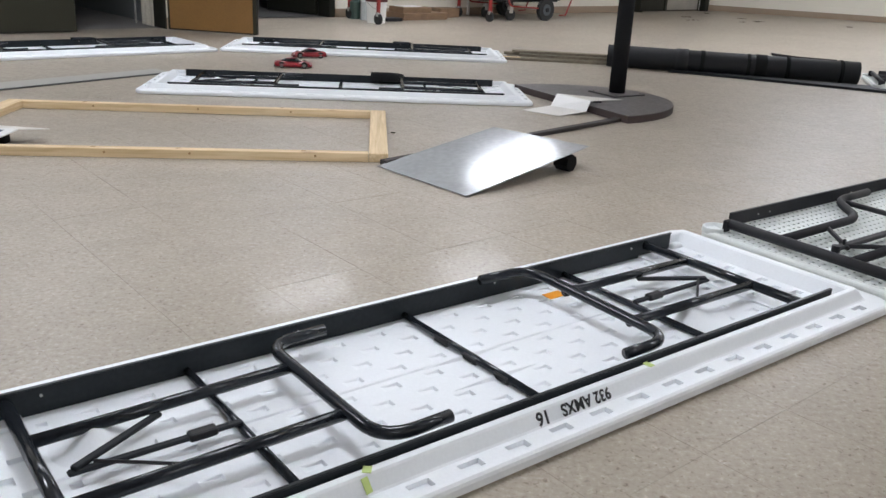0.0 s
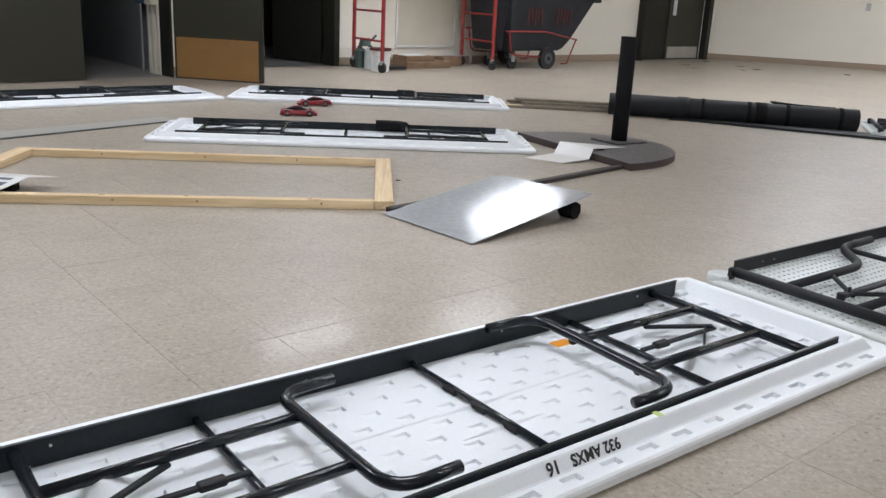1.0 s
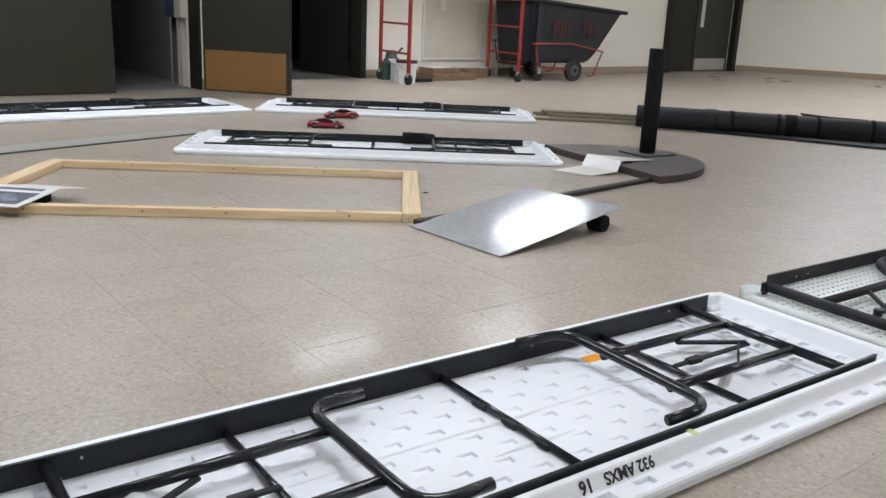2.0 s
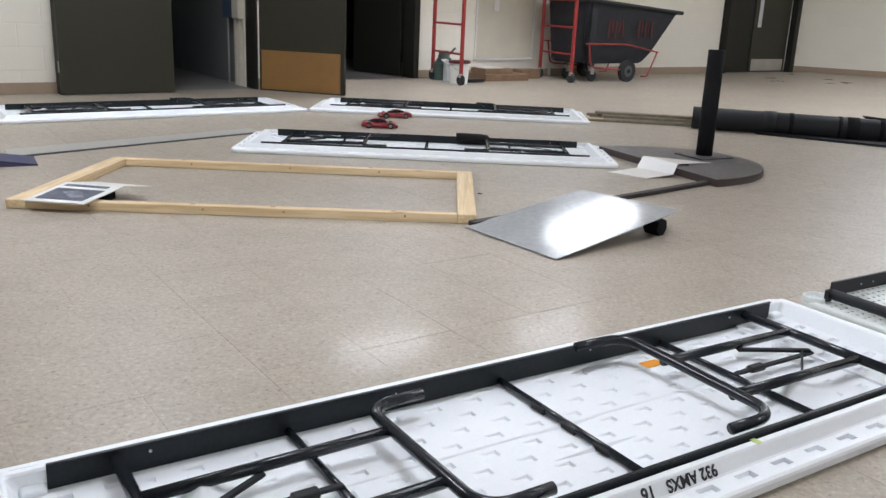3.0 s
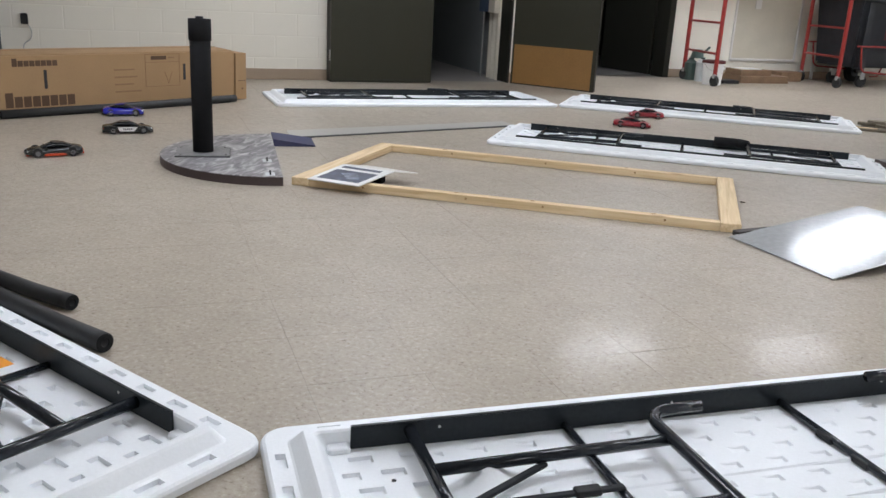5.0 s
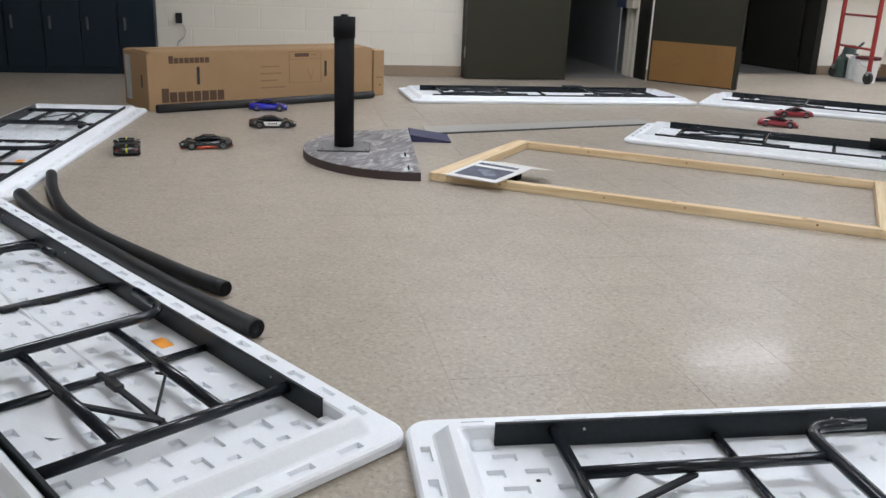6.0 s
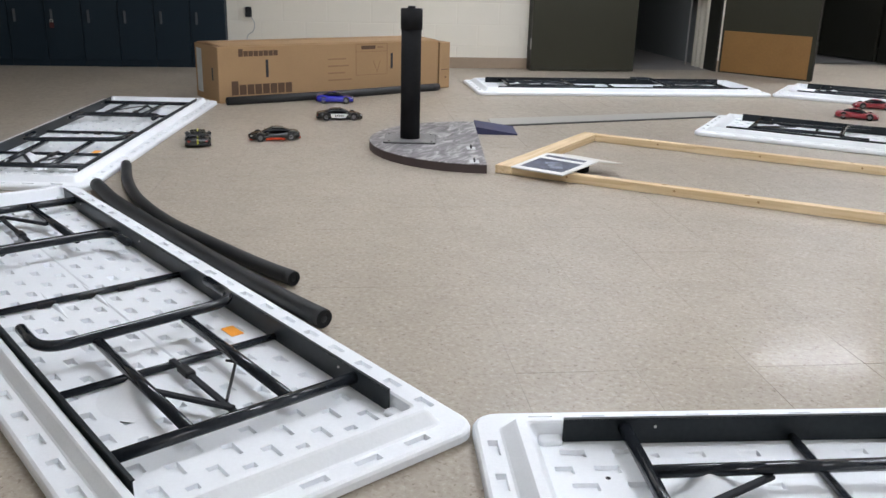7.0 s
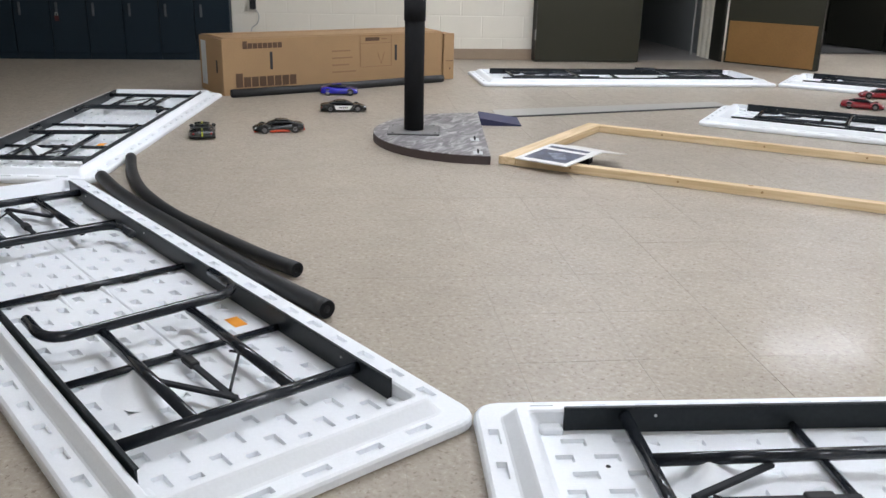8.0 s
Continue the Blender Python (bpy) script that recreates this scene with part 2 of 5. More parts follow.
M_GLASS = pbr("smoked_car_window", (0.014, 0.015, 0.018), 0.22, spec=0.3)
M_RIM = pbr("grey_wheel_rim", (0.20, 0.20, 0.21), 0.35, 0.6)
M_TAIL = pbr("tail_light_red", (0.35, 0.01, 0.01), 0.25)
M_HEAD = pbr("headlight_clear", (0.7, 0.72, 0.74), 0.15)
M_PHOTO_L = pbr("pale_blue_photo_print", (0.17, 0.19, 0.25), 0.35, var=0.6, scale=20, fine=40)
M_BLUEBOX = pbr("dull_blue_paint", (0.05, 0.075, 0.12), 0.5)
M_DEBRIS = pbr("dark_debris", (0.07, 0.055, 0.04), 0.9)
M_DIFF = glow("light_diffuser", (0.850, 0.892, 0.992), LAMP)


# ---- helpers of this scene ----
def part(name, bm, material, parent=None, label="", m=None, smooth=False):
    """Links a bmesh as one mesh object under a thing or a part."""
    me = bpy.data.meshes.new(name)
    bmesh.ops.recalc_face_normals(bm, faces=bm.faces)
    if smooth:
        for f in bm.faces:
            f.smooth = True
    bm.to_mesh(me)
    bm.free()
    me.materials.append(material)
    ob = new(name, me)
    if parent:
        ob.parent = parent
    if m is not None:
        ob.matrix_basis = m
    if label:
        tagged(ob, label)
    return ob


def thing(name, m, label, category, group="", kind=""):
    ob = new(name)
    ob.empty_display_size = 0.1
    ob.matrix_basis = m
    return tagged(ob, label, category, group, kind)


def box(bm, c, s, m=None, bevel=0.0, seg=1):
    r = bmesh.ops.create_cube(bm, size=1.0, matrix=(m or Matrix()) @ Matrix.Translation(c) @ Matrix.Diagonal((*s, 1)))
    if bevel:
        es = {e for v in r["verts"] for e in v.link_edges}
        bmesh.ops.bevel(bm, geom=list(es), offset=bevel, segments=seg, affect="EDGES", profile=0.5)
    return bm


def B(c, s, bevel=0.0, m=None, seg=1):
    return box(bmesh.new(), c, s, m, bevel, seg)


def cyl(bm, a, b, r, seg=14, r2=None):
    a, b = Vector(a), Vector(b)
    d = b - a
    q = d.to_track_quat("Z", "Y").to_matrix().to_4x4()
    bmesh.ops.create_cone(bm, cap_ends=True, segments=seg, radius1=r, radius2=r if r2 is None else r2, depth=d.length, matrix=Matrix.Translation((a + b) / 2) @ q)
    return bm


def C(a, b, r, seg=14, r2=None):
    return cyl(bmesh.new(), a, b, r, seg, r2)


def rounded(pts, rad, n=5):
    """A polyline with its corners rounded."""
    P = [Vector(p) for p in pts]
    out = [P[0]]
    for i in range(1, len(P) - 1):
        a, b = (P[i - 1] - P[i]), (P[i + 1] - P[i])
        r = min(rad, a.length * 0.49, b.length * 0.49)
        s, e = P[i] + a.normalized() * r, P[i] + b.normalized() * r
        for k in range(n + 1):
            t = k / n
            out.append((1 - t) ** 2 * s + 2 * t * (1 - t) * P[i] + t * t * e)
    out.append(P[-1])
    return out


def tube(bm, pts, r, seg=10, bore=0.0):
    """Sweeps a round section along a polyline; bore: the radius of a hole at both ends."""
    P = [Vector(p) for p in pts]
    rings = []
    side = None
    for i, p in enumerate(P):
        d = (P[min(i + 1, len(P) - 1)] - P[max(i - 1, 0)]).normalized()
        if side is None:
            side = d.orthogonal().normalized()
        side = (side - d * side.dot(d)).normalized()
        up = d.cross(side)
        rings.append([bm.verts.new(p + r * (math.cos(2 * math.pi * k / seg) * side + math.sin(2 * math.pi * k / seg) * up)) for k in range(seg)])
    for a, b in zip(rings, rings[1:]):
        for k in range(seg):
            bm.faces.new((a[k], a[(k + 1) % seg], b[(k + 1) % seg], b[k]))
    for ring, p, q in ((rings[0], P[0], P[1]), (rings[-1], P[-1], P[-2])):
        if not bore:
            bm.faces.new(ring)
            continue
        inn = [bm.verts.new(p + (v.co - p) * (bore / r)) for v in ring]
        deep = [bm.verts.new(v.co + (q - p).normalized() * bore * 3) for v in inn]
        for k in range(seg):
            j = (k + 1) % seg
            bm.faces.new((ring[k], ring[j], inn[j], inn[k]))
            bm.faces.new((inn[k], inn[j], deep[j], deep[k]))
        bm.faces.new(deep)
    return bm


def TU(pts, r, seg=10, bore=0.0):
    return tube(bmesh.new(), pts, r, seg, bore)


def prism(outline, z0, z1):
    bm = bmesh.new()
    lo = [bm.verts.new((x, y, z0)) for x, y in outline]
    hi = [bm.verts.new((x, y, z1)) for x, y in outline]
    n = len(lo)
    bm.faces.new(lo)
    bm.faces.new(hi)
    for k in range(n):
        bm.faces.new((lo[k], lo[(k + 1) % n], hi[(k + 1) % n], hi[k]))
    return bm


def slab_quad(c, thick):
    """A thin plate with four given top corners."""
    bm = bmesh.new()
    P = [Vector(p) for p in c]
    n = (P[1] - P[0]).cross(P[2] - P[0]).normalized()
    if n.z < 0:
        n = -n
    hi = [bm.verts.new(p) for p in P]
    lo = [bm.verts.new(p - n * thick) for p in P]
    bm.faces.new(hi)
    bm.faces.new(lo)
    for k in range(4):
        bm.faces.new((lo[k], lo[(k + 1) % 4], hi[(k + 1) % 4], hi[k]))
    return bm


TH = 41.5
BF = pose(0, 0, 0, 0, 0, TH) @ Matrix.Translation((0.16, 0.2, 0))


def at(u, w, z=0.0, turn=0.0):
    """A pose in the building's own axes: u along the back wall, w towards it."""
    return BF @ pose(u, w, z, 0, 0, turn)


# ---- the large structure ----
W1, W2, U_STEP = 8.25, 9.05, 4.2
ROOM = ((-6.0, W1), (U_STEP, W1), (U_STEP, W2), (14.45, W2), (20.9, -3.5), (-6.0, -3.5))


def inside_room(u, w):
    c = False
    for (a, b), (d, e) in zip(ROOM, ROOM[1:] + ROOM[:1]):
        if (b > w) != (e > w) and u < (d - a) * (w - b) / (e - b) + a:
            c = not c
    return c


floor_base = part("floor", B((7.5, 4.3, -0.102), (27.8, 17.4, 0.2)), M_JOINT, m=BF)
tagged(floor_base, "beige speckled vinyl tile floor with worn wax", "floor", kind="structure")


def solid_segments(length, height, openings):
    """Splits a wall with openings (a, b, top) into solid rectangles a0, a1, z0, z1."""
    out, x = [], 0.0
    for a, b, top in sorted(openings):
        if a > x:
            out.append((x, a, 0.0, height))
        out.append((a, b, top, height))
        x = b
    if x < length:
        out.append((x, length, 0.0, height))
    return out


BLOCK_L, BLOCK_H, MORTAR = 0.406, 0.203, 0.008
BLOCKS = []


def block_wall(name, start, turn, length, openings=(), part_range=(0, 0), label="cream painted concrete block wall", blocks=True):
    """A wall along +x of its own frame, whose face looks to -y: core with openings, painted blocks on its face."""
    m = at(*start, 0, turn)
    segs = solid_segments(length, CEIL, openings)
    bm = bmesh.new()
    for a, b, z0, z1 in segs:
        box(bm, ((a + b) / 2, 0.1, (z0 + z1) / 2), (b - a, 0.2, z1 - z0))
    wall = part(name, bm, M_MORTAR, m=m)
    tagged(wall, label, "wall", kind="structure")
    if blocks:
        BLOCKS.append((wall, segs, part_range))
    bm = bmesh.new()
    for a, b, z0, z1 in segs:
        if z0 == 0:
            box(bm, ((a + b) / 2, -0.010, 0.0505), (b - a, 0.012, 0.101), bevel=0.003)
    bb = part("baseboard", bm, M_BASEB, m=m)
    tagged(bb, "tan vinyl cove base along the wall", "baseboard", kind="structure")
    return wall


block_wall("wall_back_left", (-6.0, W1), 0, 10.2, ((7.6, 9.52, 2.12),), (3.6, 7.7))
block_wall("wall_return", (U_STEP, W1 + 0.2), 90, 0.55, blocks=False)
block_wall("wall_back_right", (U_STEP, W2), 0, 10.25, ((0.70, 1.87, 2.12), (7.96, 9.96, 2.12)), (1.8, 10.05))
rw = math.degrees(math.atan2(-3.5 - W2, 20.9 - 14.45))
wall_right = block_wall("wall_right", (14.45, W2), rw, 14.11, (), (0, 8.0))
wall_front = block_wall("wall_front", (20.9, -3.5), 180, 26.9, blocks=False)
wall_side = block_wall("wall_side", (-6.0, -3.5), 90, 11.75, blocks=False)
ceil = part("ceiling", B((7.5, 4.3, CEIL + 0.06), (27.8, 17.4, 0.1)), M_CEIL, m=BF)
tagged(ceil, "off-white ceiling of acoustic tiles", "ceiling", kind="structure")

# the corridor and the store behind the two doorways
# corridor walls and ceiling get the dimmed grey in place of falling light
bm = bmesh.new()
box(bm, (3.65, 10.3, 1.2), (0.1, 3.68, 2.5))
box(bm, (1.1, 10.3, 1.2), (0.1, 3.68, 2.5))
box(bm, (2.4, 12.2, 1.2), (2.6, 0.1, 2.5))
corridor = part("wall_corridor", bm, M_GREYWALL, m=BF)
tagged(corridor, "grey corridor walls behind the open door, dimness put into their colour", "wall", kind="structure")
# store walls: their gloom is in the colour, not a dark paint
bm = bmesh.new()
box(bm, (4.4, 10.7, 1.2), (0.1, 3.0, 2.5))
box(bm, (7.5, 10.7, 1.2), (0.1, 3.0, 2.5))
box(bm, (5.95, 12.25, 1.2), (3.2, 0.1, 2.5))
store = part("wall_store", bm, M_UNLITWALL, m=BF)
tagged(store, "store room walls behind the doorway, coloured near-black for the missing light", "wall", kind="structure")
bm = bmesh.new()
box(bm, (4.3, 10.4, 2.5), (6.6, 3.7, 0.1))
tagged(part("ceiling_corridor", bm, M_GREYWALL, m=BF), "ceiling over corridor and store, dimness put into its colour", "ceiling", kind="structure")
bm = bmesh.new()
box(bm, (2.4, 10.25, -0.003), (2.6, 4.0, 0.006))
tagged(part("floor_corridor", bm, M_CONCRETE, m=BF), "dark stained concrete floor behind the doorways", "floor", kind="structure")

tagged(part("floor_store", B((5.95, 10.65, -0.003), (3.2, 3.3, 0.006)), M_STOREFLOOR, m=BF), "dark concrete floor of the store", "floor", kind="structure")


def ceiling_light(u, w, turn=0.0):
    t = thing("ceiling_light", at(u, w, CEIL, turn), "unseen recessed fluorescent ceiling light, placed to suit brightness and reflections", "ceiling light", "ceiling lights")
    bm = bmesh.new()
    for x, y, sx, sy in ((0, 0.31, 1.26, 0.03), (0, -0.31, 1.26, 0.03), (0.615, 0, 0.03, 0.59), (-0.615, 0, 0.03, 0.59)):
        box(bm, (x, y, -0.012), (sx, sy, 0.03))
    part("frame", bm, M_WHITE, t)
    part("diffuser", B((0, 0, -0.004), (1.195, 0.585, 0.008)), M_DIFF, t)
    return t


for u, w in LIGHTS:
    ceiling_light(u, w)


T5_C, T5_A = (-4.386, 2.781), 304.8
NT2_C, NT2_A = (2.10, 3.27), 37.0
T6_C, T6_A = (4.62, 6.80), -18
TUBE_A = ((-1.699, 1.540), (-1.887, 1.582), (-2.201, 1.664), (-2.576, 1.773), (-2.815, 1.842), (-3.128, 1.945), (-3.391, 2.058))
TUBE_B = ((-1.978, 1.724), (-2.169, 1.751), (-2.513, 1.826), (-2.719, 1.878), (-2.944, 1.959), (-3.156, 2.060), (-3.388, 2.205), (-3.605, 2.366))
# ---- folding tables lying upside down ----
def ring_points(hx, hy, r, n=5):
    out = []
    for cx, cy, a0 in ((hx - r, hy - r, 0), (-hx + r, hy - r, 90), (-hx + r, -hy + r, 180), (hx - r, -hy + r, 270)):
        for k in range(n + 1):
            a = radians(a0 + 90 * k / n)
            out.append((cx + r * math.cos(a), cy + r * math.sin(a)))
    return out


def pit(bm, x0, x1, y0, y1, z, px, py, depth):
    """A flat cell with one recessed pocket."""
    cx, cy = (x0 + x1) / 2, (y0 + y1) / 2
    o = [bm.verts.new((x, y, z)) for x, y in ((x0, y0), (x1, y0), (x1, y1), (x0, y1))]
    i = [bm.verts.new((cx + a * px / 2, cy + b * py / 2, z)) for a, b in ((-1, -1), (1, -1), (1, 1), (-1, 1))]
    d = [bm.verts.new((cx + a * px * 0.46, cy + b * py * 0.44, z - depth)) for a, b in ((-1, -1), (1, -1), (1, 1), (-1, 1))]
    for k in range(4):
        j = (k + 1) % 4
        bm.faces.new((o[k], o[j], i[j], i[k]))
        bm.faces.new((i[k], i[j], d[j], d[k]))
    bm.faces.new(d)


TL, TW = 2.455, 0.765
OLD_TW = 0.782
Z_RIM, Z_RIDGE, Z_PANEL, Z_SHELF, Z_RAIL = 0.030, 0.060, 0.0115, 0.018, 0.070
X_SHELF = 0.900
PITCH, ROW = 0.113, 0.0575
# inset along the sides, inset at the ends, height: the outer lip, then the ridge round the sunken panel
LIP = ((0.006, 0.006, 0.0), (0.0, 0.0, 0.005), (0.0, 0.0, 0.020), (0.003, 0.003, 0.026), (0.009, 0.009, Z_RIM), (0.013, 0.013, Z_RIM))
RIDGE = ((0.057, 0.052, Z_RIM), (0.061, 0.057, 0.033), (0.076, 0.078, 0.056), (0.080, 0.083, Z_RIDGE), (0.094, 0.100, Z_RIDGE), (0.098, 0.106, 0.056), (0.101, 0.128, Z_SHELF))


def flat(bm, x0, x1, y0, y1, z):
    bm.faces.new([bm.verts.new(v) for v in ((x0, y0, z), (x1, y0, z), (x1, y1, z), (x0, y1, z))])


def old_shell():
    """The older, finely dimpled top."""
    bm = bmesh.new()
    loops = []
    for d, z in ((0.006, 0.0), (0.0, 0.005), (0.0, 0.020), (0.003, 0.026), (0.009, Z_RIM), (0.014, Z_RIM), (0.018, Z_RIM + 0.003), (0.024, Z_RIM), (0.032, 0.027), (0.036, 0.026)):
        loops.append([bm.verts.new((x, y, z)) for x, y in ring_points(TL / 2 - d, OLD_TW / 2 - d, max(0.055 - d * 0.55, 0.012))])
    n = len(loops[0])
    for a, b in zip(loops, loops[1:]):
        for j in range(n):
            bm.faces.new((a[j], a[(j + 1) % n], b[(j + 1) % n], b[j]))
    bm.faces.new(loops[0])
    hx, hy, zp, rows, cols, px = TL / 2 - 0.034, OLD_TW / 2 - 0.034, 0.026, 24, 80, 0.012
    for r in range(rows):
        y0, y1 = -hy + 2 * hy * r / rows, -hy + 2 * hy * (r + 1) / rows
        w = 2 * hx / cols
        off = w / 2 if r % 2 else 0.0
        xs = [-hx] + [-hx + off + w * k for k in range(1 if not off else 0, cols + 1)]
        xs = [x for x in xs if x < hx - 1e-4] + [hx]
        for a, b in zip(xs, xs[1:]):
            if b - a > px * 1.15:
                pit(bm, a, b, y0, y1, zp, px, 0.011, 0.010)
            else:
                flat(bm, a, b, y0, y1, zp)
    return bm


def wedge_pit(bm, x0, x1, y0, y1, z, px, py, depth, deep=1):
    """A cell with a wedge-shaped pocket: its floor slopes down to a steep wall at one end."""
    cx, cy = (x0 + x1) / 2, (y0 + y1) / 2
    o = [bm.verts.new((x, y, z)) for x, y in ((x0, y0), (x1, y0), (x1, y1), (x0, y1))]
    i = [bm.verts.new((cx + a * px / 2, cy + b * py / 2, z)) for a, b in ((-1, -1), (1, -1), (1, 1), (-1, 1))]
    lo, hi = (-0.30, 0.42) if deep > 0 else (-0.42, 0.30)
    d = [bm.verts.new((cx + a * px, cy + b * py * 0.30, z - depth * (1.0 if a * deep > 0 else 0.35))) for a, b in ((lo, -1), (hi, -1), (hi, 1), (lo, 1))]
    for k in range(4):
        j = (k + 1) % 4
        for p, q in ((o, i), (i, d)):
            bm.faces.new((p[k], p[j], q[j], q[k]))
    bm.faces.new(d)


def table_shell(deep):
    """deep: the end, +1 or -1, to which the panel's pockets slope down."""
    bm = bmesh.new()
    loops = []
    for d, dx, z in LIP + RIDGE:
        r = max(0.055 - d * 0.55, 0.012)
        loops.append([bm.verts.new((x, y, z)) for x, y in ring_points(TL / 2 - dx, TW / 2 - d, r)])
    n = len(loops[0])
    for k, (a, b) in enumerate(zip(loops, loops[1:])):
        if k == len(LIP) - 1:
            continue
        for j in range(n):
            bm.faces.new((a[j], a[(j + 1) % n], b[(j + 1) % n], b[j]))
    bm.faces.new(loops[0])
    # the lip's flat top with its pockets; the corners are plain but for two
    o, i = loops[len(LIP) - 1], loops[len(LIP)]
    for j in range(n):
        if j % 6 != 5:
            bm.faces.new((o[j], o[(j + 1) % n], i[(j + 1) % n], i[j]))
    do, (di, dx) = LIP[-1][0], RIDGE[0][:2]
    ex, ey = TL / 2 - 0.090, TW / 2 - 0.085
    ro, ri, rx = do + 0.055 - do * 0.55, di + 0.055 - di * 0.55, dx + 0.055 - di * 0.55
    nx, ny = round(2 * ex / 0.1135), round(2 * ey / 0.130)
    for s in (1, -1):
        ya, yb = sorted((s * (TW / 2 - do), s * (TW / 2 - di)))
        for k in range(nx):
            pit(bm, -ex + 2 * ex * k / nx, -ex + 2 * ex * (k + 1) / nx, ya, yb, Z_RIM, 0.050, 0.024, 0.010)
        xa, xb = sorted((s * (TL / 2 - do), s * (TL / 2 - dx)))
        for k in range(ny):
            pit(bm, xa, xb, -ey + 2 * ey * k / ny, -ey + 2 * ey * (k + 1) / ny, Z_RIM, 0.021, 0.056, 0.011)
        for q in (1, -1):
            yo, yi, xo, xi = q * (TW / 2 - do), q * (TW / 2 - di), s * (TL / 2 - do), s * (TL / 2 - dx)
            bm.faces.new([bm.verts.new((x, y, Z_RIM)) for x, y in ((s * ex, yo), (s * (TL / 2 - ro), yo), (s * (TL / 2 - rx), yi), (s * ex, yi))])
            bm.faces.new([bm.verts.new((x, y, Z_RIM)) for x, y in ((xo, q * ey), (xo, q * (TW / 2 - ro)), (xi, q * (TW / 2 - ri)), (xi, q * ey))])
    # the sunken panel: a low shelf at either end, and between them staggered rows of wedge pockets
    hx, hy, sx = TL / 2 - 0.1275, TW / 2 - 0.1005, X_SHELF
    rows = 9

    def quad(*vs):
        bm.faces.new([bm.verts.new(v) for v in vs])

    for s in (1, -1):
        ya, yb = sorted((s * rows * ROW / 2, s * hy))
        flat(bm, -sx, sx, ya, yb, Z_PANEL)
        for e in (1, -1):
            xa, xb = sorted((e * sx, e * hx))
            flat(bm, xa, xb, ya, yb, Z_SHELF)
        quad((-sx, s * hy, Z_SHELF), (sx, s * hy, Z_SHELF), (sx, s * hy, Z_PANEL), (-sx, s * hy, Z_PANEL))
        quad((s * sx, -hy, Z_SHELF), (s * sx, hy, Z_SHELF), (s * sx, hy, Z_PANEL), (s * sx, -hy, Z_PANEL))
        for r in range(rows):
            y0, y1 = (r - rows / 2) * ROW, (r + 1 - rows / 2) * ROW
            cuts = ((sx, 0.976, 0.038), (0.976, hx, 0.050)) if r % 2 == 0 else ((sx, 0.932, 0.0), (0.932, 1.034, 0.050), (1.034, hx, 0.036))
            for a, b, px in cuts:
                xa, xb = sorted((s * a, s * b))
                if px:
                    pit(bm, xa, xb, y0, y1, Z_SHELF, px, 0.026, 0.009)
                else:
                    flat(bm, xa, xb, y0, y1, Z_SHELF)
    # the crease along the middle
    g = rows // 2
    yc = (g + 1 - rows / 2) * ROW
    for s in (1, -1):
        quad((-sx, yc + s * 0.0045, Z_PANEL), (sx, yc + s * 0.0045, Z_PANEL), (sx, yc, Z_PANEL - 0.0045), (-sx, yc, Z_PANEL - 0.0045))
    for r in range(rows):
        y0, y1 = (r - rows / 2) * ROW, (r + 1 - rows / 2) * ROW
        y0, y1 = y0 + (0.0045 if r == g + 1 else 0.0), y1 - (0.0045 if r == g else 0.0)
        off = PITCH / 2 if r % 2 else 0.0
        edges = [-sx] + [x for x in ((k + 0.5) * PITCH + off for k in range(-12, 12)) if -sx + 0.012 < x < sx - 0.012] + [sx]
        for a, b in zip(edges, edges[1:]):
            if b - a > PITCH * 0.95:
                wedge_pit(bm, a, b, y0, y1, Z_PANEL, 0.046, 0.024, 0.006 if deep > 0 else 0.0115, deep)
            elif b - a > 0.036:
                wedge_pit(bm, a, b, y0, y1, Z_PANEL, 0.022, 0.018, 0.009, deep)
            else:
                flat(bm, a, b, y0, y1, Z_PANEL)
    return bm


